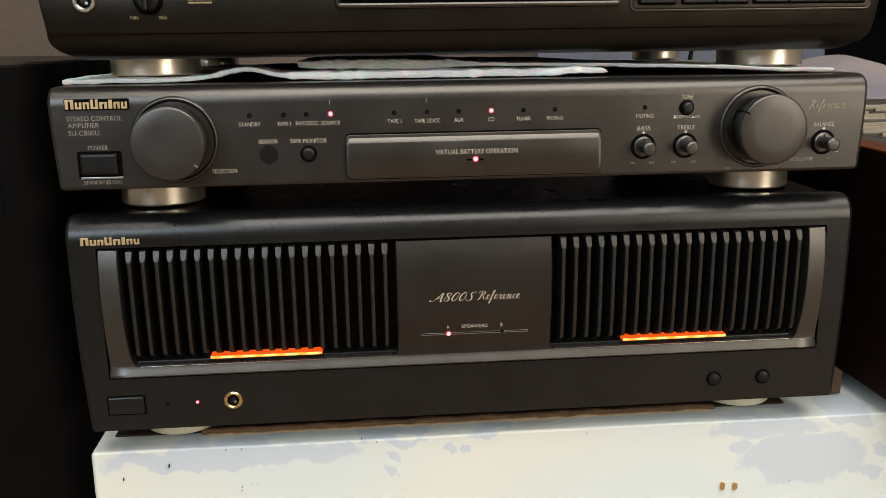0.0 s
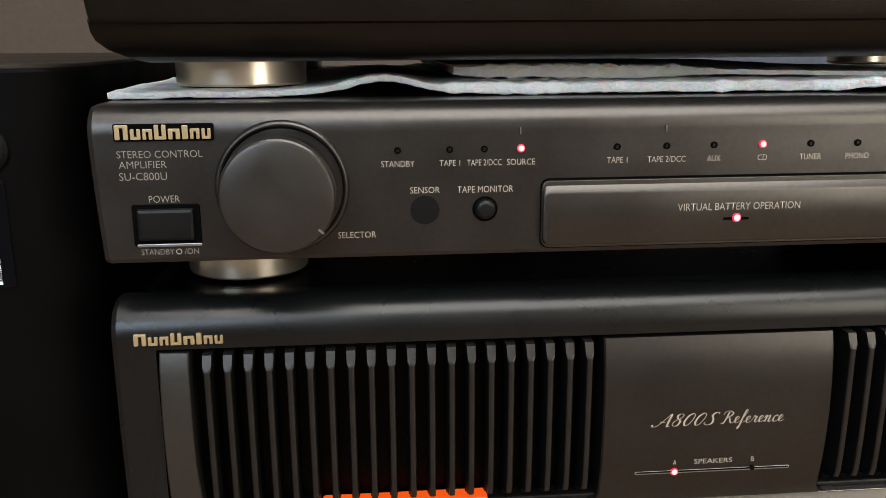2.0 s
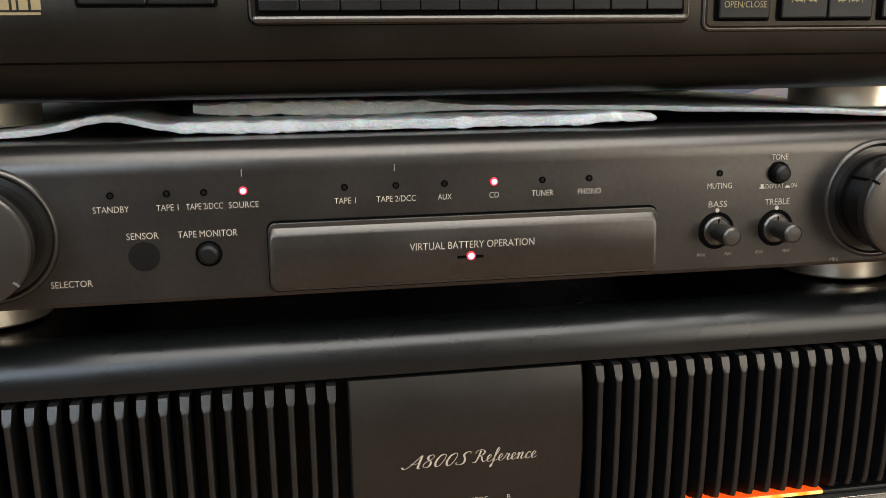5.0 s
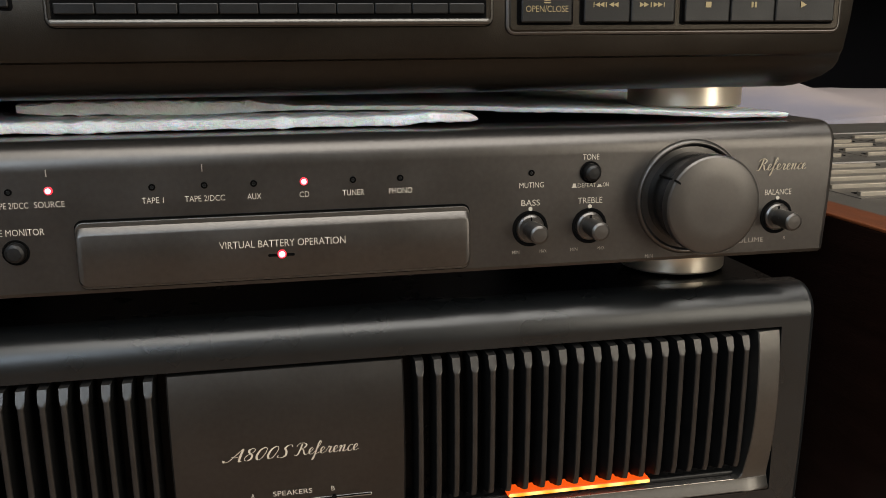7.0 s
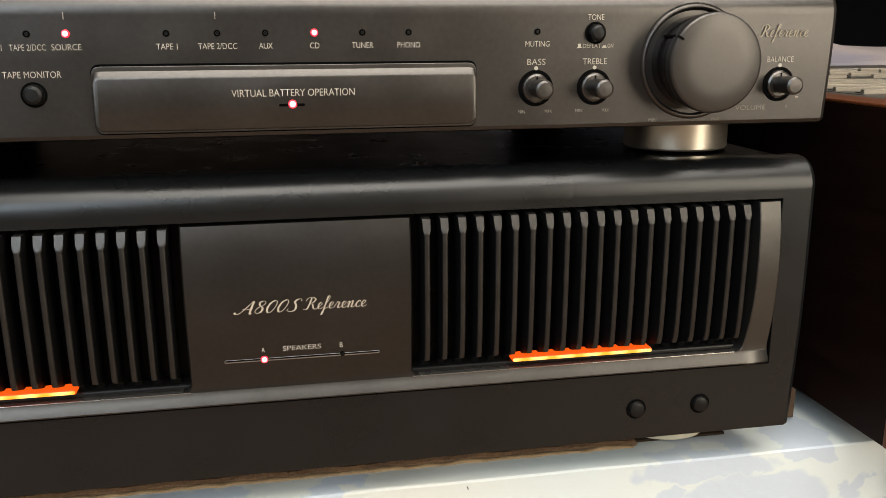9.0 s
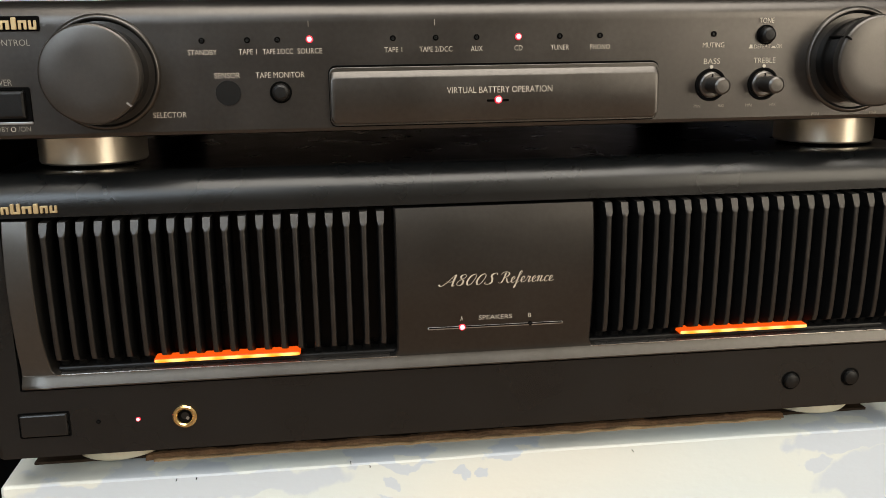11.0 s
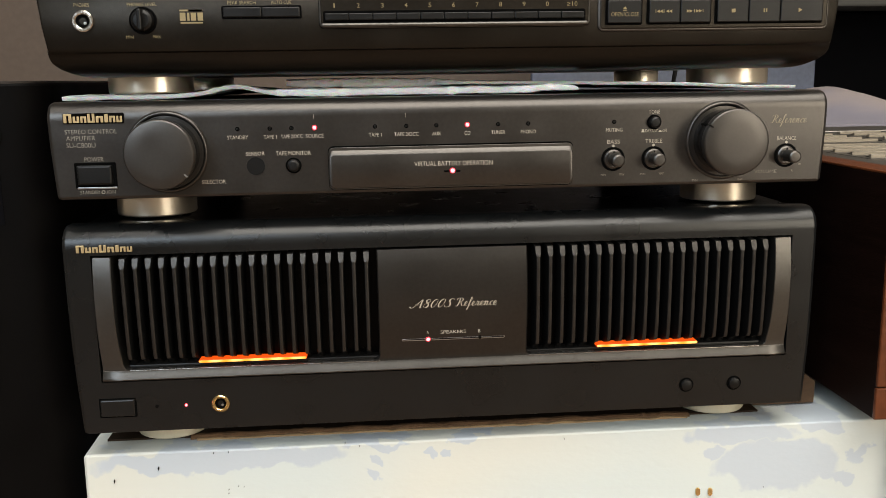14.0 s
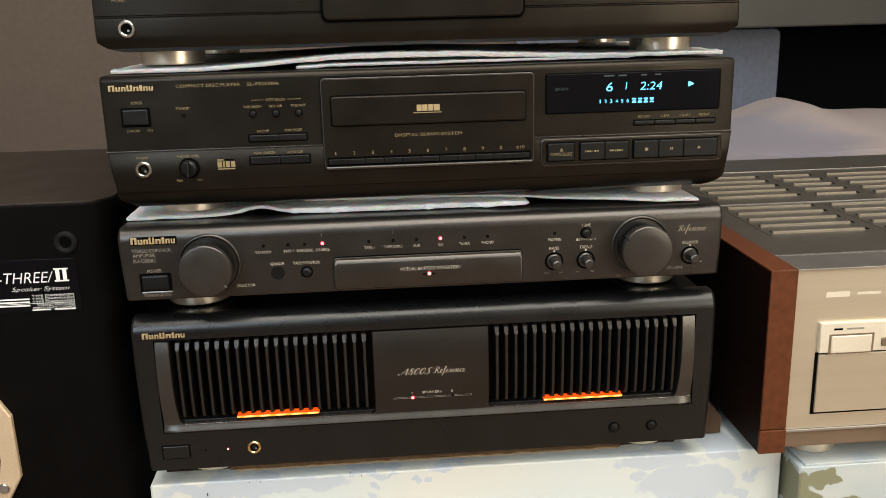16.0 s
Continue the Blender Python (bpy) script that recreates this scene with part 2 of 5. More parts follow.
M["amber_core"] = lamp_strip_material("orange_lamp_core", (1.0, 0.30, 0.012), (1.0, 0.66, 0.16), 1.9, 0.0118)
M["foam"] = foam_material()
M["sky_print"] = cloud_material("sky_cloud_print", (0.58, 0.63, 0.62), (0.49, 0.54, 0.592), (0.65, 0.64, 0.57), (0.31, 0.0, 0.12), 7.0, (
    (-0.1420, 0.4853, 0.0810, 0.0078), (-0.0480, 0.4905, 0.0230, 0.0034), (0.1860, 0.4868, 0.0360, 0.0072), (0.2080, 0.4655, 0.0440, 0.0170), (0.1640, 0.4760, 0.0100, 0.0050), (0.2360, 0.4925, 0.0140, 0.0075),
    (0.2640, 0.4700, 0.0078, 0.0100), (0.2480, 0.4560, 0.0080, 0.0060), (0.0120, 0.4920, 0.0136, 0.0034), (-0.0464, 0.4816, 0.0066, 0.0030), (-0.0484, 0.4728, 0.0074, 0.0032), (-0.0186, 0.4850, 0.0048, 0.0046), (-0.0048, 0.4826, 0.0064, 0.0030)))
M["field_print"] = cloud_material("landscape_print", (0.40, 0.45, 0.47), (0.20, 0.20, 0.125), (0.52, 0.53, 0.48), (0.7, 0.0, 0.4), 22.0, (
    (0.2860, 0.4720, 0.0150, 0.0130), (0.3060, 0.4780, 0.0120, 0.0080), (0.2960, 0.4560, 0.0220, 0.0140), (0.3250, 0.4520, 0.0150, 0.0100), (0.3480, 0.4420, 0.0220, 0.0130), (0.42, 0.43, 0.07, 0.02), (0.55, 0.44, 0.06, 0.015)))
M["flap_print"] = cloud_material("flap_print", (0.44, 0.49, 0.51), (0.38, 0.44, 0.48), (0.52, 0.53, 0.49), (0.1, 0.0, 0.4), 18.0)
M["sheet"] = cloud_material("lavender_sheet", (0.305, 0.26, 0.255), (0.22, 0.208, 0.247), (0.37, 0.30, 0.272), (0.2, 0.3, 0.0), 3.0)


# ---------------------------------------------------------------- mesh helpers
def thing(name, label, category, group="", kind="", at=(0, 0, 0)):
    ob = new(name)
    ob.location = at
    ob.empty_display_size = 0.02
    return tagged(ob, label, category, group, kind)


def finish(bm, sharp=0.36):
    bmesh.ops.recalc_face_normals(bm, faces=bm.faces[:])
    for f in bm.faces:
        f.smooth = True
    for e in bm.edges:
        e.smooth = not (len(e.link_faces) == 2 and e.calc_face_angle(0) > sharp) and all(len(f.verts) <= 4 for f in e.link_faces)


def mesh_of(name, bm, mat, sharp=0.36):
    finish(bm, sharp)
    me = bpy.data.meshes.new(name)
    bm.to_mesh(me)
    bm.free()
    me.materials.append(M[mat])
    return me


def part(name, bm, mat, parent=None, label="", sharp=0.36):
    """One mesh object under its thing; coordinates are the world's."""
    ob = new(name, mesh_of(name, bm, mat, sharp))
    if parent is not None:
        ob.parent = parent
        top = parent
        at = Vector((0, 0, 0))
        while top is not None:
            at += top.location
            top = top.parent
        ob.location = -at
    if label:
        ob["label"] = label
    return ob


def loft(bm, rings, closed=True, cap=True):
    rows = [[bm.verts.new(p) for p in ring] for ring in rings]
    n = len(rows[0])
    for a, b in zip(rows, rows[1:]):
        for i in range(n if closed else n - 1):
            j = (i + 1) % n
            bm.faces.new((a[i], a[j], b[j], b[i]))
    if cap:
        bm.faces.new(rows[0])
        bm.faces.new(rows[-1][::-1])
    return bm


def rr_points(x0, x1, z0, z1, r, n=4):
    """A rounded rectangle in x and z."""
    r = min(r, (x1 - x0) / 2 - 1e-6, (z1 - z0) / 2 - 1e-6)
    pts = []
    for cx, cz, a0 in ((x1 - r, z1 - r, 0), (x0 + r, z1 - r, 90), (x0 + r, z0 + r, 180), (x1 - r, z0 + r, 270)):
        for k in range(n + 1):
            a = radians(a0 + 90 * k / n)
            pts.append((cx + r * math.cos(a), cz + r * math.sin(a)))
    return pts


def slab(x0, x1, z0, z1, y0, y1, r=0.001, bev=0.0005, bm=None):
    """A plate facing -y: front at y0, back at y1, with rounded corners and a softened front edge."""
    bm = bm or bmesh.new()
    rings = []
    for inset, y in ((bev, y0), (bev * 0.3, y0 + bev * 0.3), (0, y0 + bev), (0, y1)):
        rings.append([(x, y, z) for x, z in rr_points(x0 + inset, x1 - inset, z0 + inset, z1 - inset, max(r - inset, 1e-4))])
    return loft(bm, rings)


def box(x0, x1, y0, y1, z0, z1, bev=0.002, seg=2):
    bm = bmesh.new()
    bmesh.ops.create_cube(bm, size=1)
    for v in bm.verts:
        v.co = Vector(((x0 + x1) / 2 + v.co.x * (x1 - x0), (y0 + y1) / 2 + v.co.y * (y1 - y0), (z0 + z1) / 2 + v.co.z * (z1 - z0)))
    if bev:
        bmesh.ops.bevel(bm, geom=bm.edges[:], offset=bev, segments=seg, profile=0.5, affect="EDGES")
    return bm


def turned(profile, cx, cz, n=48, bm=None, cap=True):
    """A body turned about an axis along y; profile: (radius, y) from front to back."""
    bm = bm or bmesh.new()
    rings = []
    for r, y in profile:
        rings.append([(cx + r * math.cos(2 * math.pi * k / n), y, cz + r * math.sin(2 * math.pi * k / n)) for k in range(n)])
    return loft(bm, rings, cap=cap)


def turned_up(profile, cx, cy, n=48):
    """A body turned about an upright axis; profile: (radius, z)."""
    rings = []
    for r, z in profile:
        rings.append([(cx + r * math.cos(2 * math.pi * k / n), cy + r * math.sin(2 * math.pi * k / n), z) for k in range(n)])
    return loft(bmesh.new(), rings)


def ring_band(r0, r1, y0, y1, cx, cz, n=40, round_=0.0004):
    """A ring with a hole, facing -y."""
    bm = bmesh.new()
    prof = [(r0, y1), (r0, y0 + round_), (r0 + round_, y0), (r1 - round_, y0), (r1, y0 + round_), (r1, y1)]
    rows = [[bm.verts.new((cx + r * math.cos(2 * math.pi * k / n), y, cz + r * math.sin(2 * math.pi * k / n))) for k in range(n)] for r, y in prof]
    for a, b in zip(rows, rows[1:] + rows[:1]):
        for i in range(n):
            j = (i + 1) % n
            bm.faces.new((a[i], a[j], b[j], b[i]))
    return bm


def arc(cy, cz, r, a0, a1, n):
    return [(cy + r * math.cos(radians(a0 + (a1 - a0) * k / n)), cz + r * math.sin(radians(a0 + (a1 - a0) * k / n))) for k in range(n + 1)]


def fascia(profile, xs, half, hole=None, depth=0.012, r=0.002, bulge=None):
    """A front panel drawn along x. profile: (y, z) from the bottom up; xs: inner columns; half(z): half width there.
    hole: (first column, last column, z low, z high), left open with a wall round it."""
    n = len(profile)
    nrm = []
    for i in range(n):
        a, b = profile[max(i - 1, 0)], profile[min(i + 1, n - 1)]
        d = Vector((b[0] - a[0], b[1] - a[1])).normalized()
        nrm.append((d.y, -d.x))
    cols = []
    for s, into in ((-1, r), (-1, r * 0.3), (-1, 0)):
        w = {r: 0, r * 0.3: r * 0.3, 0: r}[into]
        cols.append([(s * (half(z) - w), y + nrm[i][0] * into, z + nrm[i][1] * into) for i, (y, z) in enumerate(profile)])
    for x in xs:
        cols.append([(x, y, z) for y, z in profile])
    for into in (0, r * 0.3, r):
        w = {r: 0, r * 0.3: r * 0.3, 0: r}[into]
        cols.append([(half(z) - w, y + nrm[i][0] * into, z + nrm[i][1] * into) for i, (y, z) in enumerate(profile)])
    bm = bmesh.new()
    V = [[bm.verts.new(p) for p in c] for c in cols]
    for j in range(len(V) - 1):
        for i in range(n - 1):
            zm = (profile[i][1] + profile[i + 1][1]) / 2
            if hole and hole[0] + 3 <= j < hole[1] + 3 and hole[2] < zm < hole[3] and profile[i][0] < 0.009:
                continue
            bm.faces.new((V[j][i], V[j + 1][i], V[j + 1][i + 1], V[j][i + 1]))
    edges = [e for e in bm.edges if len(e.link_faces) == 1]
    ext = bmesh.ops.extrude_edge_only(bm, edges=edges)
    for v in (g for g in ext["geom"] if isinstance(g, bmesh.types.BMVert)):
        v.co.y = max(depth, v.co.y + 0.001)
    return bm


def text_mesh(body, shear=0.0, spacing=1.0, thin=-0.006):
    cu = bpy.data.curves.new("lettering", "FONT")
    cu.body, cu.size, cu.shear, cu.space_character, cu.resolution_u, cu.offset = body, 1.0, shear, spacing, 3, thin - (0.008 if shear > 0.3 else 0)
    tmp = bpy.data.objects.new("lettering", cu)
    scene.collection.objects.link(tmp)
    bpy.context.view_layer.update()
    me = bpy.data.meshes.new_from_object(tmp.evaluated_get(bpy.context.evaluated_depsgraph_get()))
    bpy.data.objects.remove(tmp)
    bpy.data.curves.remove(cu)
    return me


def lettering(body, x0, x1, z, height, y, mat, parent, shear=0.0, name="lettering", label="", weight=0.0):
    """Printed words from x0 to x1 with capitals of that height, centred on z, facing -y."""
    if body == "1":
        x0, x1 = (x0 + x1) / 2 - (x1 - x0) * 0.2, (x0 + x1) / 2 + (x1 - x0) * 0.2
    me = text_mesh(body, shear)
    P = np.array([v.co[:] for v in me.vertices])
    lo, hi = P.min(0), P.max(0)
    cap = 0.7
    caps = any(ch.isupper() or ch.isdigit() for ch in body)
    for v in me.vertices:
        u = (v.co.x - lo[0]) / (hi[0] - lo[0])
        w = v.co.y / cap if caps else (v.co.y - lo[1]) / (hi[1] - lo[1])
        v.co = Vector((x0 + u * (x1 - x0), y, z + (w - 0.5) * height))
    me.materials.append(M[mat])
    ob = new(name, me)
    ob.parent = parent
    at, top = Vector((0, 0, 0)), parent
    while top is not None:
        at += top.location
        top = top.parent
    ob.location = -at
    if label:
        ob["label"] = label
    return ob


def words(body, xc, z, height, y, mat, parent, squeeze=0.62, **kw):
    """Printed words centred on xc."""
    wide = len(body) * height * squeeze
    return lettering(body, xc - wide / 2, xc + wide / 2, z, height, y, mat, parent, **kw)


# pen strokes of a slanted copperplate hand: x and height of each stroke, on a unit x-height
PEN_R = [[(0.55, 1.75), (0.35, 0.6), (0.12, 0.02), (-0.25, 0.10)], [(-0.05, 1.35), (0.12, 1.75), (0.65, 1.88), (1.05, 1.55), (0.85, 1.10), (0.42, 0.95), (0.75, 0.80), (0.92, 0.25), (1.15, 0.0), (1.45, 0.22)]]
PEN_E = [[(0.0, 0.22), (0.35, 0.48), (0.52, 0.82), (0.36, 1.0), (0.14, 0.70), (0.16, 0.15), (0.38, 0.0), (0.72, 0.24)]]
PEN_F = [[(0.0, 0.22), (0.40, 0.95), (0.66, 1.75), (0.50, 1.95), (0.34, 1.40), (0.16, 0.0), (0.02, -0.75), (-0.12, -0.85), (0.02, -0.35), (0.30, 0.02), (0.68, 0.24)]]
PEN_LOW_R = [[(0.0, 0.22), (0.24, 0.80), (0.30, 1.05), (0.36, 0.86), (0.58, 0.88), (0.46, 0.25), (0.58, 0.0), (0.86, 0.24)]]
PEN_N = [[(0.0, 0.62), (0.16, 0.98), (0.26, 0.80), (0.14, 0.0)], [(0.16, 0.25), (0.42, 0.85), (0.62, 1.0), (0.64, 0.70), (0.56, 0.12), (0.72, 0.0), (0.98, 0.24)]]
PEN_C = [[(0.0, 0.22), (0.28, 0.75), (0.50, 1.0), (0.60, 0.82), (0.46, 0.98), (0.18, 0.60), (0.22, 0.08), (0.44, 0.0), (0.74, 0.24)]]
PEN_A = [[(-0.42, 0.30), (-0.30, 0.02), (0.05, 0.15), (0.60, 1.0), (1.05, 1.78), (0.98, 0.9), (0.94, 0.0), (1.15, 0.05)], [(0.22, 0.72), (0.60, 0.62), (1.12, 0.78)]]
PEN_8 = [[(0.86, 1.50), (0.66, 1.75), (0.34, 1.55), (0.38, 1.15), (0.66, 0.72), (0.58, 0.18), (0.28, 0.0), (0.05, 0.28), (0.22, 0.75), (0.70, 1.15), (0.86, 1.50)]]
PEN_0 = [[(0.66, 1.75), (0.30, 1.40), (0.08, 0.60), (0.22, 0.02), (0.52, 0.20), (0.80, 0.95), (0.84, 1.55), (0.66, 1.75)]]
PEN_S = [[(1.02, 1.45), (0.98, 1.74), (0.66, 1.70), (0.46, 1.32), (0.62, 0.85), (0.62, 0.25), (0.30, 0.0), (-0.06, 0.14), (0.0, 0.42)]]
PEN = {"R": (PEN_R, 1.40), "e": (PEN_E, 0.70), "f": (PEN_F, 0.66), "r": (PEN_LOW_R, 0.84), "n": (PEN_N, 0.96), "c": (PEN_C, 0.72), "A": (PEN_A, 1.30), "8": (PEN_8, 1.0), "0": (PEN_0, 0.98), "S": (PEN_S, 1.1)}


def script(body, x0, x1, z, tall, y, mat, parent, rise=0.0):
    """Words in a copperplate hand drawn with a broad nib; tall: the height of the capitals, z: their foot."""
    runs, at = [], 0.0
    for ch in body:
        strokes, wide = PEN[ch]
        for stroke in strokes:
            runs.append([(at + px + 0.18 * pz, pz) for px, pz in stroke])
        at += wide
    lo, hi = min(p[0] for r in runs for p in r), max(p[0] for r in runs for p in r)
    sx, sz = (x1 - x0) / (hi - lo), tall / 1.8
    bm = bmesh.new()
    for n, run in enumerate(runs):
        pts = []
        ends = [run[0], *run, run[-1]]
        for i in range(1, len(ends) - 2):
            p0, p1, p2, p3 = (Vector(q) for q in ends[i - 1:i + 3])
            for k in range(6):
                u = k / 6
                pts.append(0.5 * (2 * p1 + (p2 - p0) * u + (2 * p0 - 5 * p1 + 4 * p2 - p3) * u * u + (3 * p1 - p0 - 3 * p2 + p3) * u ** 3))
        pts.append(Vector(run[-1]))
        left, right = [], []
        for i, q in enumerate(pts):
            d = (pts[min(i + 1, len(pts) - 1)] - pts[max(i - 1, 0)]).normalized()
            half = 0.032 + 0.062 * max(0.0, -d.y * 0.97 - d.x * 0.1) ** 1.5
            for side, sign in ((left, 1), (right, -1)):
                px, pz = q.x - d.y * half * sign, q.y + d.x * half * sign
                side.append(bm.verts.new((x0 + (px - lo) * sx, y - 0.00001 * n, z + pz * sz + rise * (px - lo) * sx)))
        for i in range(len(pts) - 1):
            bm.faces.new((left[i], left[i + 1], right[i + 1], right[i]))
    return part("script_lettering", bm, mat, parent)


def bars(xs, z, height, y, mat, parent, name="print_bar"):
    """Plain bars of print: (x0, x1) each, in one mesh."""
    bm = bmesh.new()
    for x0, x1 in xs:
        bm.faces.new([bm.verts.new(p) for p in ((x0, y, z - height / 2), (x1, y, z - height / 2), (x1, y, z + height / 2), (x0, y, z + height / 2))])
    return part(name, bm, mat, parent)


def wordmark(x0, x1, z, height, y, mat, parent, plate=True):
    """A maker's mark as plain raised blocks, on a dark sunk plate where there is one."""
    if plate:
        bm = slab(x0 - 0.0006, x1 + 0.0008, z - height * 0.62, z + height * 0.56, y - 0.0001, y + 0.001, 0.0006, 0.0001)
        part("badge_plate", bm, "void", parent)
    widths = [1.25, 0.95, 0.9, 1.1, 1.1, 0.55, 0.9, 0.85]
    tall = [1, 0.72, 0.72, 1, 0.72, 0.95, 0.72, 0.72]
    unit = (x1 - x0) / (sum(widths) + 0.2 * 7)
    x, lo = x0, z - height / 2
    for k, (w, h) in enumerate(zip(widths, tall)):
        a, b, t = x, x + w * unit, lo + h * height
        bm = bmesh.new()
        if w < 0.6:
            slab(a, b, lo, t, y - 0.0008, y + 0.0005, 0.0003, 0.0002, bm)
        else:
            leg, bar = (b - a) * 0.36, height * 0.2
            foot_z, head_z = (lo, lo + bar) if k % 2 else (t - bar, t)
            for p, q in ((a, a + leg), (b - leg, b)):
                slab(p, q, lo, t, y - 0.0008, y + 0.0005, 0.0003, 0.0002, bm)
            slab(a + leg * 0.8, b - leg * 0.8, foot_z, head_z, y - 0.00075, y + 0.0004, 0.0002, 0.0001, bm)
        part("badge_block", bm, mat, parent)
        x += (w + 0.2) * unit


def shape(polys, y, mat, parent, name="symbol"):
    """Flat printed polygons in x and z."""
    bm = bmesh.new()
    for poly in polys:
        bm.faces.new([bm.verts.new((x, y, z)) for x, z in poly])
    return part(name, bm, mat, parent)


def tri(xc, z, s, way=1):
    return [(xc - way * s / 2, z - s / 2), (xc + way * s / 2, z), (xc - way * s / 2, z + s / 2)]


def quad(x0, x1, z0, z1):
    return [(x0, z0), (x1, z0), (x1, z1), (x0, z1)]


def socket(cx, cz, y, r, mat, parent, label):
    """A headphone socket: a bright collar round a deep dark hole with a contact in it."""
    s = part("headphone_socket", ring_band(r * 0.62, r, y - 0.0016, y + 0.004, cx, cz, 40, 0.0006), mat, parent, label)
    part("bore", turned([(0.0001, y + 0.0002), (r * 0.63, y - 0.0002), (r * 0.63, y + 0.002)], cx, cz, 32), "void", s)
    part("contact", turned([(0.0001, y - 0.0004), (r * 0.14, y - 0.0003), (r * 0.14, y + 0.001)], cx + r * 0.2, cz - r * 0.2, 16), "silver", s)
    return s


def led(cx, cz, y, parent, lit, r=0.00125):
    if lit:
        ob = part("indicator_lamp", turned([(0.0001, y - 0.0006), (r * 1.15, y - 0.0004), (r * 1.32, y + 0.0005)], cx, cz, 20), "led_ring", parent, "glowing red indicator lamp")
        part("glow", turned([(0.0001, y - 0.0012), (r * 0.62, y - 0.0010), (r * 0.9, y - 0.0005)], cx, cz, 16), "led", ob)
    else:
        ob = part("indicator_lamp", ring_band(r * 0.55, r * 1.05, y - 0.0003, y + 0.001, cx, cz, 20, 0.0001), "void", parent, "unlit dark indicator lamp")
        part("lens", turned([(0.0001, y - 0.0001), (r * 0.45, y - 0.0001), (r * 0.6, y + 0.0005)], cx, cz, 14), "black", ob)
    return ob


def push_button(cx, cz, y, r, parent, out=0.0018):
    ob = part("button_ring", ring_band(r * 1.0, r * 1.22, y - 0.0003, y + 0.001, cx, cz, 32, 0.0001), "void", parent)
    part("button", turned([(0.0001, y - out), (r * 0.6, y - out * 0.97), (r * 0.86, y - out * 0.8), (r * 0.95, y - out * 0.4), (r * 0.95, y + 0.001)], cx, cz, 32), "black", ob)
    return ob


def foot(parent, cx, cy, z0, z1, r, mat="foot"):
    ob = part("foot", turned_up([(r * 0.80, z0 + 0.0005), (r * 0.975, z0 + 0.0006), (r, z0 + 0.0014), (r, z1 - 0.001), (r * 0.98, z1)], cx, cy, 56), mat, parent, {"foot": "round champagne metal foot", "rubber": "rear foot, blackened for the shade under the unit"}.get(mat, "round cream foot"))
    part("pad", turned_up([(r * 0.86, z0), (r * 0.86, z0 + 0.002)], cx, cy, 40), "rubber", ob)
    return ob


# ---------------------------------------------------------------- the room
def structure(name, bm, mat, label):
    return tagged(part(name, bm, mat), label, "", "", "structure")


structure("floor", box(-2.0, 2.2, -2.4, 1.4, -0.06, 0.0, 0), "floor", "brown wooden floor")
structure("wall_north", box(-2.0, 2.2, 1.3, 1.4, 0.0, 2.5, 0), "wall", "brown plaster wall behind the stack")
structure("wall_south", box(-2.0, 2.2, -2.5, -2.4, 0.0, 2.5, 0), "room", "beige plaster wall")
structure("wall_west", box(-2.1, -2.0, -2.5, 1.4, 0.0, 2.5, 0), "room", "beige plaster wall")
structure("wall_east", box(2.2, 2.3, -2.5, 1.4, 0.0, 2.5, 0), "room", "beige plaster wall")
structure("ceiling", box(-2.1, 2.3, -2.5, 1.4, 2.5, 2.6, 0), "ceiling", "white plaster ceiling")

BOX_TOP = 0.4935


# ---------------------------------------------------------------- cartons under the stack
def carton(name, x0, x1, y0, y1, z0, z1, mat, label):
    t = thing(name, label, "carton", at=((x0 + x1) / 2, (y0 + y1) / 2, z0))
    bm = bmesh.new()
    cols = [x0 + 0.0015, *[x0 + (x1 - x0) * k / 16 for k in range(1, 16)], x1 - 0.0015]
    prof = [(y0, z0), (y0, z0 + (z1 - z0) * 0.5), (y0 - 0.0015, z1 - 0.03), (y0 - 0.0006, z1 - 0.0012), (y0, z1 - 0.0003), (y0 + 0.0012, z1), (y0 + 0.03, z1 - 0.0002), (y1, z1 - 0.0002), (y1, z0)]
    rings = []
    for x, dx in [(x0, 0.00125), *[(c, 0) for c in cols], (x1, 0.00125)]:
        wob = 0.0004 * math.sin(x * 23.0) + 0.0003 * math.sin(x * 61.0)
        rings.append([(x, y + dx * (1 if i < 5 else 0) + (wob if i < 5 else 0), z - (dx if 3 <= i <= 5 else 0)) for i, (y, z) in enumerate(prof)])
    loft(bm, rings)
    part("shell", bm, mat, t, "", 0.3)
    return t


sky_box = carton("carton", -0.2215, 0.2850, 0.0130, 0.42, 0.0, BOX_TOP - 0.0012, "sky_print", "white carton printed with pale blue clouds under the stack")
for x, z, w, h in ((-0.1779, 0.4865, 0.0005, 0.0050), (-0.2042, 0.4797, 0.0004, 0.0030), (-0.1371, 0.4710, 0.0006, 0.0010), (-0.1373, 0.4685, 0.0006, 0.0009), (-0.1313, 0.4729, 0.0005, 0.0006), (-0.1279, 0.4724, 0.0005, 0.0005),
                   (-0.0662, 0.4972, 0.0006, 0.0008), (-0.0574, 0.4948, 0.0006, 0.0007), (-0.1449, 0.4948, 0.0006, 0.0006), (-0.1361, 0.4948, 0.0006, 0.0006), (0.0689, 0.4933, 0.0005, 0.0006), (0.1982, 0.4544, 0.0006, 0.0006)):
    w, h, z = w * 0.6, min(h * 0.6, 0.0018), z - 0.004
    part("scratch", slab(x - w / 2, x + w / 2, z - h / 2, z + h / 2, 0.0102, 0.0130, 0.0001, 0.00005), "void", sky_box)
for x, z in ((0.1552, 0.4497), (0.1633, 0.4492)):
    part("printed_flower", slab(x - 0.0014, x + 0.0014, z - 0.0028, z + 0.0024, 0.0102, 0.0130, 0.0013, 0.00005), "brass", sky_box)
under = thing("cardboard_sheet", "dark brown cardboard sheet lying on carton", "cardboard", at=(0.24, 0.24, BOX_TOP))
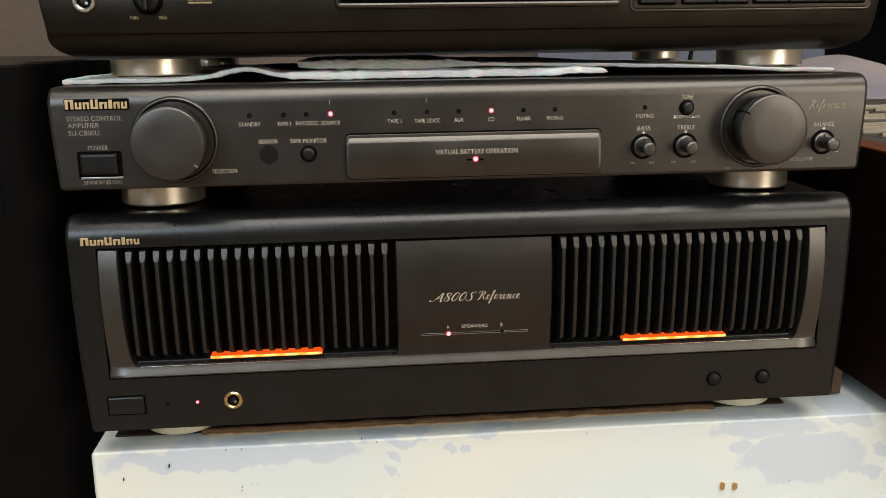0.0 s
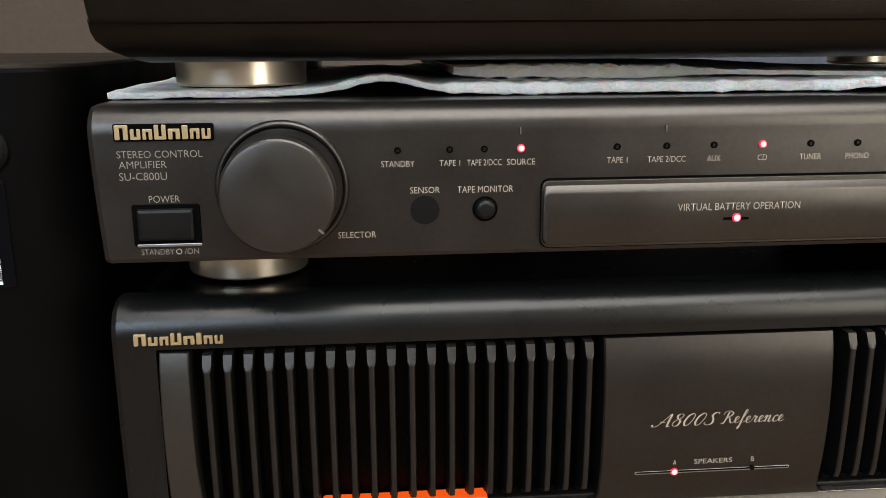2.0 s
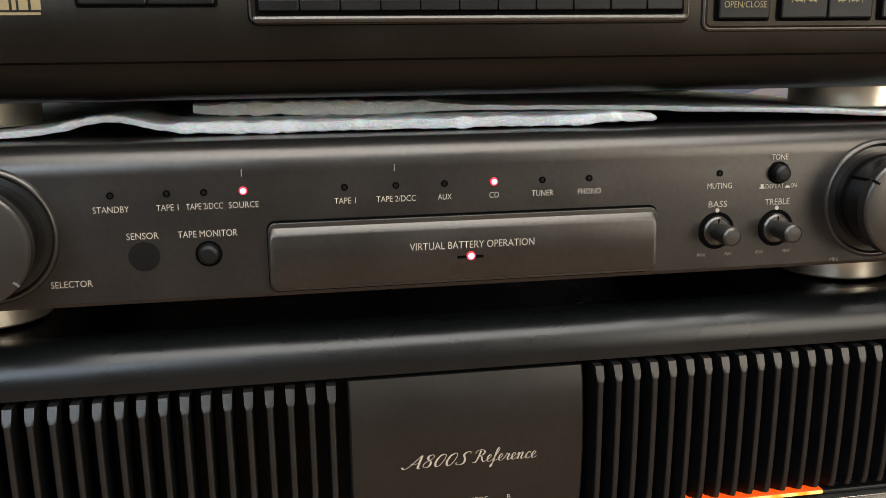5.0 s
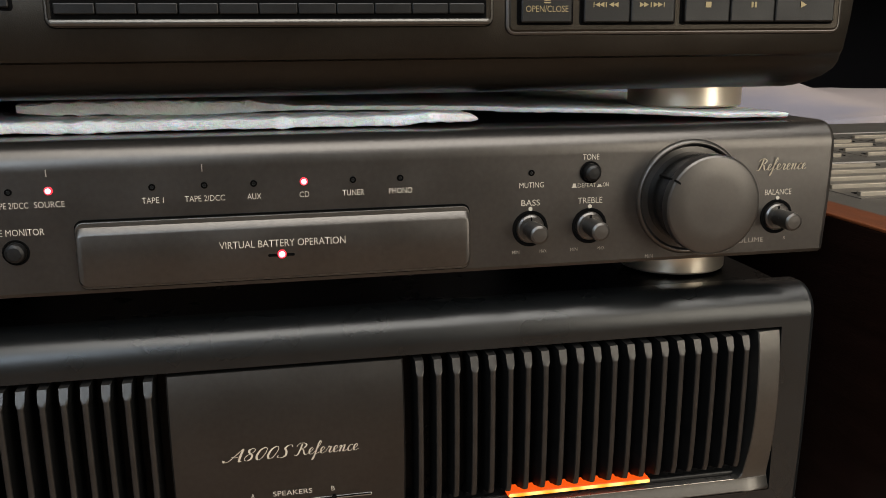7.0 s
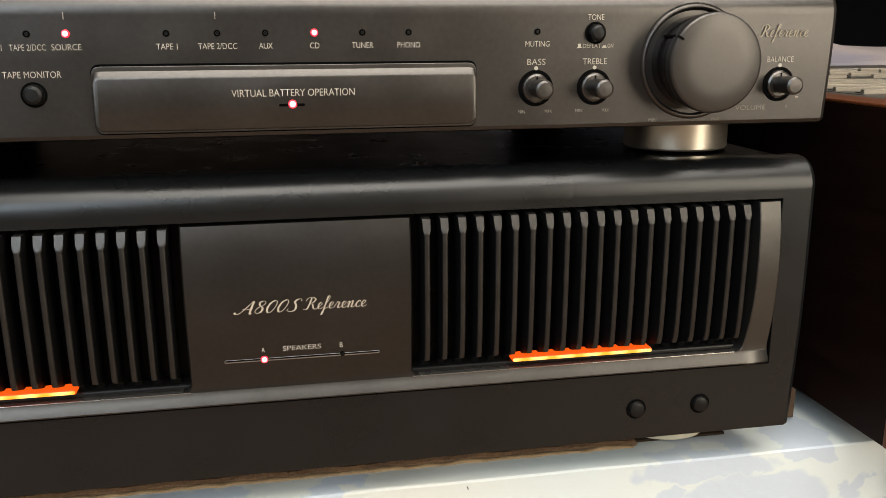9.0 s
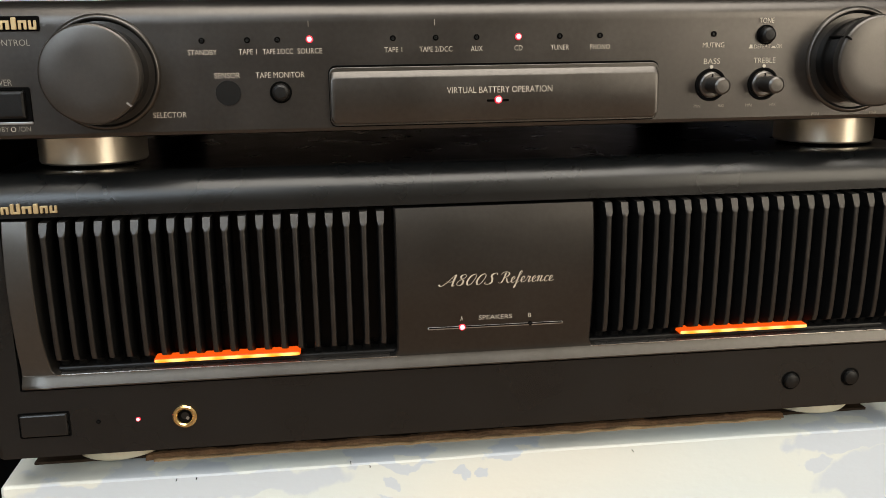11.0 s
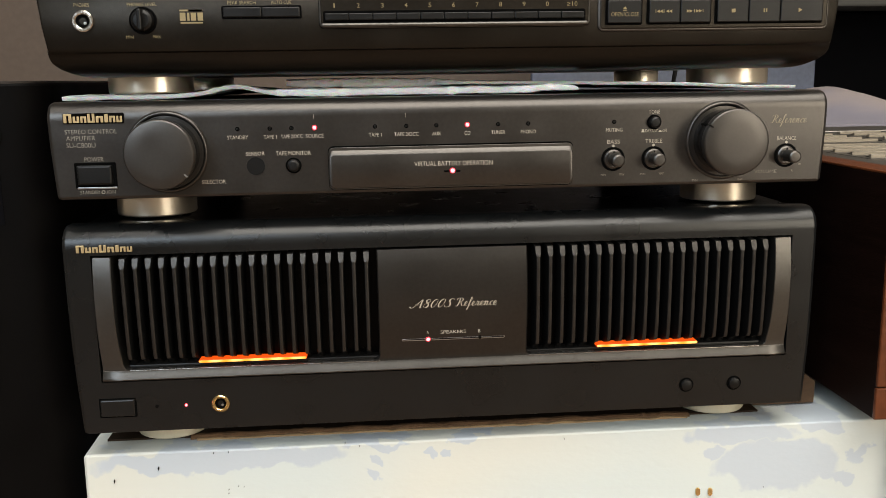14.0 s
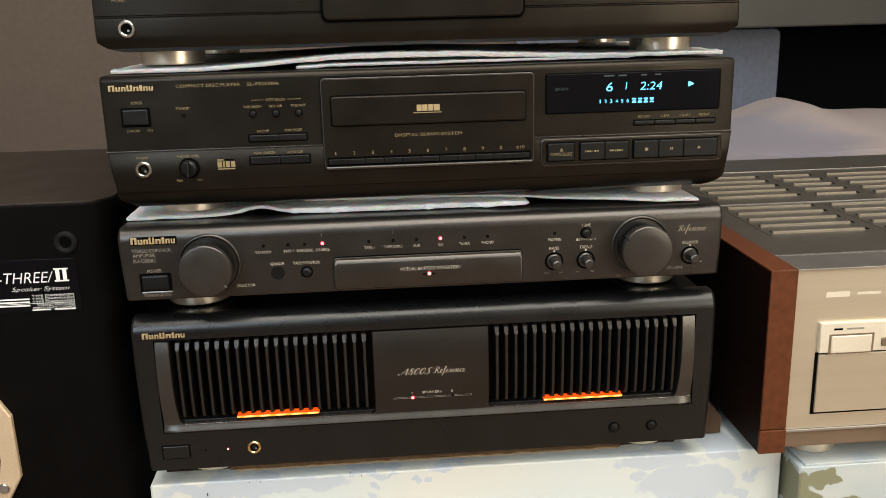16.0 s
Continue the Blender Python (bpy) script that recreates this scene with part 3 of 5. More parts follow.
part("sheet", box(-0.2130, 0.2020, 0.0330, 0.415, BOX_TOP - 0.0012, BOX_TOP, 0), "sheet_brown", under)
bm = bmesh.new()
rings = []
for k in range(127):
    x = -0.162 + k * 0.00252
    tear = min(1.0, k / 6, (126 - k) / 6)
    y = 0.0300 + 0.0016 * noise.noise((x * 90, 0, 0))
    top = BOX_TOP + 0.0004 + (0.0008 + 0.0010 * noise.noise((x * 60, 3, 0)) + 0.0006 * noise.noise((x * 300, 3, 0))) * tear
    rings.append([(x, y, BOX_TOP - 0.0012), (x, y + 0.0006, top - 0.001), (x, y + 0.002, top), (x, 0.0345, top), (x, 0.0345, BOX_TOP - 0.0012)])
loft(bm, rings)
part("torn_edge", bm, "corrugated", under, "torn brown corrugated board edge")
bm = bmesh.new()
rings = []
for k in range(127):
    x = -0.158 + k * 0.00247
    y = 0.0282 + 0.0008 * noise.noise((x * 120, 7, 0))
    top = BOX_TOP - 0.0002 + 0.0008 * noise.noise((x * 75, 9, 0)) + 0.0005 * noise.noise((x * 260, 9, 0))
    rings.append([(x, y, BOX_TOP - 0.0014), (x, y + 0.0003, top - 0.0003), (x, y + 0.0009, top), (x, 0.0302, top), (x, 0.0302, BOX_TOP - 0.0014)])
loft(bm, rings)
part("torn_liner", bm, "torn_tan", under, "pale torn paper liner")
field_box = carton("carton", 0.2885, 0.95, -0.0120, 0.42, 0.0, BOX_TOP - 0.0057, "field_print", "carton printed with a grey-green landscape under the receiver")
part("flap", box(0.2930, 0.944, -0.0116, 0.1800, BOX_TOP - 0.0057, BOX_TOP - 0.0039, 0.0005), "flap_print", field_box, "pale folded carton flap")


# ---------------------------------------------------------------- power amplifier
amp = thing("power_amplifier", "black power amplifier with ribbed grilles, resting on carton", "amplifier", at=(0, 0.18, BOX_TOP))
AY, A0, A1 = 0.003, 0.5095, 0.6315
prof = [(0.010, A0), (AY + 0.0012, A0), (AY + 0.0003, A0 + 0.0004), (AY, A0 + 0.0016), (AY, A0 + 0.006), (AY, 0.5405), (AY, 0.560), (AY, 0.58), (AY, 0.600), (AY, 0.6150)]
prof += [(AY, 0.6185)] + arc(AY + 0.0125, 0.619, 0.0125, 180, 90, 8)


def amp_half(z):
    return 0.2192 - 0.0026 * max(0, (0.575 - z) / 0.0625) ** 1.6


bm = fascia(prof, [-0.2037, -0.1, 0.0, 0.1, 0.2037], amp_half, (0, 4, 0.5405, 0.6150), depth=0.02, r=0.0024)
part("fascia", bm, "amp_face", amp)
part("case", box(-0.2125, 0.2125, 0.014, 0.37, A0 + 0.001, A1 - 0.0006, 0.003), "case", amp)
part("grille_backing", box(-0.2050, 0.2050, 0.0205, 0.0245, 0.539, 0.6165, 0), "void", amp)


def bow(z):
    """The grille frame is barrel-shaped: it swells forward at its middle, draws back low down and flares out again at its foot."""
    knots = ((0.5400, 0.0008), (0.5420, 0.0012), (0.5445, 0.0024), (0.5470, 0.0034), (0.5500, 0.0034), (0.5600, 0.0014), (0.5700, 0.0002), (0.5850, -0.0005), (0.6000, 0.0002), (0.6140, 0.0022), (0.6200, 0.0036))
    for i in range(1, len(knots) - 2):
        if z <= knots[i + 1][0] or i == len(knots) - 3:
            (za, ya), (zb, yb), (zc, yc), (zd, yd) = knots[i - 1:i + 3]
            u, h = (z - zb) / (zc - zb), zc - zb
            m0, m1 = (yc - ya) / (zc - za) * h, (yd - yb) / (zd - zb) * h
            return yb * (1 + 2 * u) * (1 - u) ** 2 + m0 * u * (1 - u) ** 2 + yc * u * u * (3 - 2 * u) + m1 * u * u * (u - 1)


def bowed(x0, x1, z0, z1, lean0=0.0, lean1=0.0, n=14, rim=0.0012, back=0.02, turn=(0.0, 0.0), fillet=(0, 0), flare=(0.0, 0.0)):
    bm = bmesh.new()
    rings = []
    levels = sorted([z0 + (z1 - z0) * k / n for k in range(n + 1)] + [z for z in (0.5470, 0.5472, 0.5476, 0.5482, 0.5490, 0.5502) if max(fillet) and z > z0])
    for z in levels:
        e = rim if z == levels[-1] else 0
        u = (z - z0) / (z1 - z0)
        r = 0.0032
        round_ = r - math.sqrt(max(0, r * r - (r - (z - 0.5472)) ** 2)) if 0.5472 <= z < 0.5472 + r else 0
        a, b, y = x0 + lean0 * (1 - u) - round_ * fillet[0], x1 + lean1 * (1 - u) + round_ * fillet[1], bow(z) + e
        sweep = max(0.0, (0.582 - z) / 0.032) ** 2.2
        a, b = a - flare[0] * sweep, b + flare[1] * sweep
        rings.append([(a, y + rim + turn[0], z), (a + rim, y + turn[0], z), (b - rim, y + turn[1], z), (b, y + rim + turn[1], z), (b, back, z), (a, back, z)])
    return loft(bm, rings)


frame_part = part("grille_frame", bowed(-0.2028, -0.1924, 0.5470, 0.6138, 0, 0.0005, rim=0.0004, turn=(0.0004, -0.0007), fillet=(0, 1), flare=(0.0, 0.0015)), "strip", amp, "satin titanium grille surround", 0.5)
part("end_strip", bowed(0.1924, 0.2028, 0.5470, 0.6138, -0.0005, 0, rim=0.0004, turn=(-0.0007, 0.0004), fillet=(1, 0), flare=(0.0015, 0.0)), "strip", frame_part, "", 0.5)
part("centre_panel", bowed(-0.0437, 0.0437, 0.5470, 0.6136, rim=0.0006, fillet=(1, 1)), "amp_panel", frame_part, "satin titanium centre panel", 0.5)
bm = bmesh.new()
prof_b = [(0.02, 0.5415), (bow(0.5422) + 0.0006, 0.5415), (bow(0.5425), 0.5422), (bow(0.5435), 0.5435), (bow(0.5445), 0.5445), (bow(0.5455), 0.5455), (bow(0.5464), 0.5464), (bow(0.54695), 0.54695), (0.02, 0.54695)]
loft(bm, [[(x, min(y + d, 0.02), z) for y, z in prof_b] for x, d in ((-0.2028, 0.0008), (-0.2024, 0.0004), (-0.1924, -0.0006), (-0.1898, 0), (0.1898, 0), (0.1924, -0.0006), (0.2024, 0.0004), (0.2028, 0.0008))])
part("bottom_strip", bm, "strip", frame_part, "", 0.8)
for xa, xb in ((-0.1885, -0.0440), (0.0440, 0.1885)):
    # thin brighter slab draws the highlight on the bottom strip's upper rim
    part("rim_highlight", slab(xa, xb, 0.5466, 0.5472, bow(0.5468) - 0.0001, 0.008, 0.0002, 0.0002), "gloss", frame_part)
    part("grille_ledge", slab(xa, xb, 0.5471, 0.5494, 0.0066, 0.020, 0.0003, 0.0008), "black", frame_part, "dark ledge under the ribs")

# one rib, shared by all forty: flared foot, rounded front, sloping flat tip, sides shaded by colour
bm = bmesh.new()
rings = []
for z, y, w in ((0.5480, 0.0092, 0.0021), (0.5512, 0.0082, 0.0019), (0.5524, 0.0066, 0.0013), (0.5534, 0.0032, 0.00125), (0.5544, 0.0008, 0.00125), (0.5572, -0.0002, 0.00125), (0.564, -0.0008, 0.00125), (0.572, -0.0012, 0.00125), (0.582, -0.0015, 0.00125), (0.592, -0.0017, 0.00125), (0.6005, -0.0017, 0.00125), (0.6060, -0.0017, 0.00125), (0.6066, -0.0017, 0.00118), (0.6071, -0.0017, 0.00128),
                (0.6075, -0.0017, 0.00140), (0.6079, -0.0017, 0.00146), (0.6084, -0.0017, 0.00150), (0.6090, -0.0017, 0.00154), (0.6098, -0.0017, 0.00158), (0.6110, -0.0017, 0.00164), (0.6132, -0.0017, 0.00170), (0.6135, 0.0090, 0.0018)):
    cut = -0.0017 + (z - 0.6075) * 0.44 if z > 0.6075 else -1
    half = [(w, max(y + 0.0013, cut + 0.0003)), (w * 0.93, max(y + 0.00065, cut)), (w * 0.70, max(y + 0.00025, cut)), (w * 0.36, max(y + 0.00005, cut))]
    rings.append([(-w, 0.0206, z)] + [(-a, b, z) for a, b in half] + [(a, b, z) for a, b in reversed(half)] + [(w, 0.0206, z)])
loft(bm, rings)
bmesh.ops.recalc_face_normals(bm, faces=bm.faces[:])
# side and foot faces take a near-black copy: shade between ribs, painted in
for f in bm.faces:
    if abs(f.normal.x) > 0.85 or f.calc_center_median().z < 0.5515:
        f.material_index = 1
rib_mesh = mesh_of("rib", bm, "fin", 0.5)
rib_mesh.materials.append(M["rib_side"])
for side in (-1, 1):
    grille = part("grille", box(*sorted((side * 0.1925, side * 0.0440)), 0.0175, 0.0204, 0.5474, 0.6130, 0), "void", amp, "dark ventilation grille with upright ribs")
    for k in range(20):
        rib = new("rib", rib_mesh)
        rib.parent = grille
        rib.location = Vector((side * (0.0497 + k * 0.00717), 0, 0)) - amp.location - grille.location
    xa, xb = sorted((side * 0.0860, side * 0.1482))
    lamp = part("level_lamp", slab(xa, xb, 0.5500, 0.5520, 0.0030, 0.010, 0.0010, 0.0006), "amber", amp, "glowing orange level lamp")
    part("bright_core", slab(xa + 0.0004, xb - 0.0004, 0.5503, 0.5516, 0.0024, 0.008, 0.0006, 0.0004), "amber_core", lamp)

wordmark(-0.2108, -0.1802, 0.6190, 0.0042, AY - 0.0001, "gold", amp, plate=False)
FY = bow(0.58) - 0.0002
script("A800S", -0.0252, 0.0004, 0.5793, 0.0050, FY, "script", amp)
script("Reference", 0.0008, 0.0254, 0.5796, 0.0047, FY, "script", amp)
SY = bow(0.564) - 0.0004
lettering("SPEAKERS", -0.0077, 0.0071, 0.5640, 0.0020, SY, "print", amp)
words("A", -0.0153, 0.5640, 0.0020, SY, "print", amp)
words("B", 0.0151, 0.5640, 0.0020, SY, "print", amp)
part("light_slot", slab(-0.0303, 0.0303, 0.5590, 0.5602, bow(0.5596) - 0.0003, 0.01, 0.0005, 0.0002), "silver", amp)
part("slot_gap", slab(-0.0300, 0.0300, 0.5595, 0.5601, bow(0.5596) - 0.0005, 0.01, 0.0003, 0.0001), "void", amp)
led(-0.0150, 0.5597, bow(0.5597) - 0.0002, amp, True, 0.0012)
led(0.0155, 0.5600, bow(0.56) - 0.0004, amp, False, 0.0009)
pb = part("power_button_frame", slab(-0.2062, -0.1850, 0.5192, 0.5308, AY - 0.0002, 0.01, 0.0008, 0.0001), "void", amp)
part("power_button", slab(-0.2053, -0.1859, 0.5200, 0.5300, AY - 0.0013, 0.01, 0.0007, 0.0007), "amp_face", pb)
led(-0.1735, 0.5250, AY, amp, False, 0.0009)
led(-0.1569, 0.5250, AY, amp, True, 0.0008)
socket(-0.1371, 0.5252, AY, 0.0052, "brass", amp, "brass-rimmed headphone socket")
push_button(0.1420, 0.5242, AY, 0.0037, amp, 0.0022)
push_button(0.1718, 0.5242, AY, 0.0037, amp, 0.0022)
for x in (-0.1755, 0.1755):
    foot(amp, x, 0.0505, BOX_TOP, A0 + 0.001, 0.0225, "foot_cream")
    foot(amp, x, 0.32, BOX_TOP, A0 + 0.001, 0.0225, "foot_cream")


# ---------------------------------------------------------------- control amplifier
pre = thing("control_amplifier", "dark titanium control amplifier with two large knobs, on amplifier", "amplifier", at=(0, 0.16, A1))
P0, P1 = 0.6468, 0.7000
prof = [(0.012, P0), (0.003, P0), (0.0008, P0 + 0.0006), (0, P0 + 0.002), (0, 0.66), (0, 0.670), (0.0001, 0.678), (0.0003, 0.685), (0.0005, 0.6898)] + [(y, z) for y, z in arc(0.0100, 0.6905, 0.0095, 180, 90, 8)] + [(0.020, P1), (0.0300, P1)]


def pre_half(z):
    return 0.2194 - 0.0020 * max(0, (0.69 - z) / 0.043) ** 1.3


part("fascia", fascia(prof, [-0.1, 0, 0.1], pre_half, depth=0.0305, r=0.0022), "titan", pre)
part("case", box(-0.2130, 0.2130, 0.0310, 0.33, P0 + 0.0008, P1 - 0.0008, 0.001), "case", pre)
part("base_plate", box(-0.2120, 0.2120, 0.0130, 0.0306, P0 + 0.0004, P0 + 0.0020, 0), "case", pre)
for x in (-0.1765, 0.1765):
    foot(pre, x, 0.053, A1, P0 + 0.001, 0.0234)
    # rear feet are coloured black to stand for the shade below the case
    foot(pre, x, 0.28, A1, P0 + 0.001, 0.0180, "rubber")
wordmark(-0.2098, -0.1790, 0.6914, 0.0048, -0.0001, "gold", pre)
lettering("STEREO CONTROL", -0.2098, -0.1822, 0.6842, 0.0024, -0.0003, "dim", pre)
lettering("AMPLIFIER", -0.2094, -0.1940, 0.6808, 0.0024, -0.0003, "dim", pre)
lettering("SU-C800U", -0.2096, -0.1942, 0.6769, 0.0026, -0.0003, "dim", pre)
lettering("POWER", -0.2007, -0.1906, 0.6692, 0.0024, -0.0003, "dim", pre)
pb = part("power_button_frame", slab(-0.2066, -0.1843, 0.6532, 0.6674, -0.0005, 0.01, 0.0008, 0.0002), "void", pre)
part("power_button", slab(-0.2050, -0.1862, 0.6552, 0.6660, -0.0022, 0.01, 0.0008, 0.0012), "black", pb)
part("frame_edge", slab(-0.2056, -0.1843, 0.6530, 0.6540, -0.0009, 0.002, 0.0003, 0.0002), "silver", pb)
lettering("STANDBY", -0.2046, -0.1938, 0.6512, 0.0020, -0.0003, "dim", pre)
lettering("/ON", -0.1903, -0.1856, 0.6512, 0.0020, -0.0003, "dim", pre)
part("power_symbol", ring_band(0.00075, 0.00098, -0.0003, 0.0003, -0.1922, 0.6511, 20, 0.00005), "print", pre)


def big_knob(cx, cz, notch, mark_long):
    """A large control knob in a dished collar."""
    n = 64
    lip = [(0.0226, 0.0007), (0.0223, 0.0001), (0.0218, -0.0006), (0.0212, -0.0009), (0.0207, -0.0007), (0.0204, -0.0002)]
    dish = [(0.0204, -0.0002), (0.0200, 0.0006), (0.0194, 0.0014), (0.0188, 0.0018), (0.0176, 0.0022)]
    collar = part("knob_collar", turned([(rad, y - 0.0004) for rad, y in lip], cx, cz, n, cap=False), "titan_panel", pre, "dark metal collar round the knob", 1.2)
    part("collar_dish", turned([(rad, y - 0.0004) for rad, y in dish], cx, cz, n, cap=False), "knob_side", collar, "glossy black dish", 1.2)
    knob = part("knob", turned([(0.0001, -0.0196), (0.0100, -0.01957), (0.0168, -0.0194), (0.0178, -0.0191), (0.0184, -0.0185), (0.0187, -0.0175), (0.0187, -0.0150)], cx, cz, 72), "knob", pre, "large dark metal knob")
    part("knob_skirt", turned([(0.0184, -0.0151), (0.0181, -0.0090), (0.0177, -0.0010), (0.0177, 0.002)], cx, cz, 72), "knob_side", knob, "glossy black knob side")
    a = radians(notch)
    dx, dz = math.cos(a), math.sin(a)
    m = bmesh.new()
    r0, r1 = 0.0164, 0.0186
    px, pz = -dz * 0.00035, dx * 0.00035
    loft(m, [[(cx + dx * r + s * px, y, cz + dz * r + s * pz) for r, s in ((r0, -1), (r1, -1), (r1, 1), (r0, 1))] for y in (-0.01965, -0.0165)])
    if mark_long:
        loft(m, [[(cx + dx * r + s * px, y, cz + dz * r + s * pz) for r, s in ((0.0175, -1), (0.0189, -1), (0.0189, 1), (0.0175, 1))] for y in (-0.0165, -0.0060)])
    part("pointer", m, "silver" if not mark_long else "void", knob)
    return knob


big_knob(-0.1566, 0.6722, -40, False)
big_knob(0.1574, 0.6722, 148, True)
lettering("SELECTOR", -0.1386, -0.1257, 0.6554, 0.0022, -0.0003, "print", pre)
ROW = 0.6840
for x, name, lit, w in ((-0.1178, "STANDBY", False, 0.0112), (-0.1002, "TAPE 1", False, 0.0070), (-0.0884, "TAPE 2/DCC", False, 0.0118), (-0.0758, "SOURCE", True, 0.0097),
                        (-0.0424, "TAPE 1", False, 0.0072), (-0.0250, "TAPE 2/DCC", False, 0.0135), (-0.0082, "AUX", False, 0.0048), (0.0092, "CD", True, 0.0034), (0.0266, "TUNER", False, 0.0078), (0.0437, "PHONO", False, 0.0085),
                        (0.0931, "MUTING", False, 0.0095)):
    led(x, ROW, 0.0, pre, lit, 0.00112)
    lettering(name, x - w / 2, x + w / 2, ROW - 0.0045, 0.0021, -0.0003, "print", pre)
for x in (-0.0760, -0.0254):
    part("tick_mark", slab(x - 0.00012, x + 0.00012, 0.6888, 0.6912, -0.0003, 0.001, 0.0001, 0.00005), "dim", pre)
lettering("SENSOR", -0.1138, -0.1037, 0.6704, 0.0022, -0.0003, "print", pre)
part("sensor_window", turned([(0.0001, -0.0003), (0.0050, -0.0003), (0.0052, 0.001)], -0.1088, 0.6635, 40), "black", pre, "round dark infrared sensor window")
lettering("TAPE MONITOR", -0.0976, -0.0784, 0.6703, 0.0023, -0.0003, "print", pre)
push_button(-0.0881, 0.6634, 0.0, 0.0036, pre, 0.003)
# hinged panel
panel = part("panel_gap", slab(-0.0689, 0.0694, 0.6489, 0.6736, -0.0003, 0.004, 0.0030, 0.0001), "void", pre)
part("edge_line", slab(-0.0686, 0.0691, 0.6494, 0.6728, -0.0014, 0.004, 0.0029, 0.0002), "strip", panel)
bm = bmesh.new()
cover = [(0.003, 0.6501), (-0.0018, 0.6501), (-0.0026, 0.6504), (-0.0030, 0.6512), (-0.0030, 0.6682), (-0.0028, 0.6689), (-0.0004, 0.6727), (0.0002, 0.6731), (0.003, 0.6732)]
rings = []
for e, d in ((0, 0.0006), (0.0002, 0.0002), (0.0006, 0), (0.0012, 0), (0.0019, 0), (0.0028, 0)):
    lift = 0.0028 - math.sqrt(0.0028 ** 2 - (0.0028 - e) ** 2)
    rings.append((e, [(y + d, z + lift * (1 if z < 0.66 else -0.6)) for y, z in cover]))
loft(bm, [[(-0.0684 + e, y, z) for y, z in ring] for e, ring in rings] + [[(0.0689 - e, y, z) for y, z in ring] for e, ring in reversed(rings)])
part("panel", bm, "titan_panel", panel, "long hinged control cover", 0.5)
lettering("VIRTUAL BATTERY OPERATION", -0.0211, 0.0229, 0.6630, 0.0026, -0.0034, "print", panel)
part("lamp_slot", slab(-0.0046, 0.0048, 0.6580, 0.6590, -0.0032, 0.001, 0.0005, 0.0001), "void", panel)
led(0.0003, 0.6588, -0.0031, pre, True, 0.0013)
# tone controls
words("TONE", 0.1162, 0.6893, 0.0022, -0.0003, "print", pre, 0.74)
push_button(0.1163, 0.6834, 0.0, 0.0034, pre, 0.004)
lettering("DEFEAT", 0.1112, 0.1185, 0.6786, 0.0016, -0.0003, "print", pre)
lettering("ON", 0.1212, 0.1235, 0.6786, 0.0016, -0.0003, "print", pre)
shape([quad(0.1088, 0.1108, 0.6778, 0.6782), quad(0.1092, 0.1104, 0.6782, 0.6794), quad(0.1189, 0.1209, 0.6778, 0.6782), quad(0.1193, 0.1205, 0.6782, 0.6787)], -0.0003, "print", pre)


def small_knob(x, name, wide, low, marks):
    lettering(name, x - wide / 2, x + wide / 2, 0.6728, 0.0023, -0.0003, "print", pre)
    part("zero_dot", turned([(0.0001, -0.0003), (0.00075, -0.0003), (0.00075, 0.0005)], x, 0.6704, 16), "print", pre)
    well = part("knob_well", ring_band(0.0056, 0.0069, -0.0004, 0.002, x, 0.6629, 40, 0.0002), "void", pre)
    part("knob_base", turned([(0.0001, -0.0018), (0.0046, -0.0017), (0.0053, -0.0012), (0.0056, 0.001)], x, 0.6629, 40), "collar", well)
    k = part("knob", turned([(0.0001, -0.0128), (0.0026, -0.0127), (0.0034, -0.0122), (0.0036, -0.0112), (0.0036, -0.0075), (0.0033, -0.0070), (0.0033, -0.001)], x, 0.6629, 40), "knob", pre, "small ribbed control knob")
    part("pointer", slab(x - 0.0002, x + 0.0002, 0.6655, 0.6675, -0.0021, -0.001, 0.0001, 0.00005), "void", k)
    for dx, mark in marks:
        words(mark, x + dx, low, 0.0013, -0.0003, "dim", pre, 0.72)


small_knob(0.0928, "BASS", 0.0072, 0.6540, ((-0.0056, "MIN"), (0.0052, "MAX")))
small_knob(0.1163, "TREBLE", 0.0098, 0.6540, ((-0.0060, "MIN"), (0.0050, "MAX")))
small_knob(0.1949, "BALANCE", 0.0115, 0.6540, ((-0.0056, "L"), (0.0042, "R")))
script("Reference", 0.1846, 0.2062, 0.6816, 0.0044, -0.0003, "script_dim", pre)
lettering("VOLUME", 0.1765, 0.1899, 0.6538, 0.0020, -0.0003, "dim", pre)
words("MIN", 0.1412, 0.6496, 0.0015, -0.0003, "dim", pre, 0.72)
words("MAX", 0.1682, 0.6496, 0.0015, -0.0003, "dim", pre, 0.72)
part("scratch", slab(0.2030, 0.2042, 0.6578, 0.6574, -0.0002, 0.0005, 0.00005, 0.00002), "print", pre)


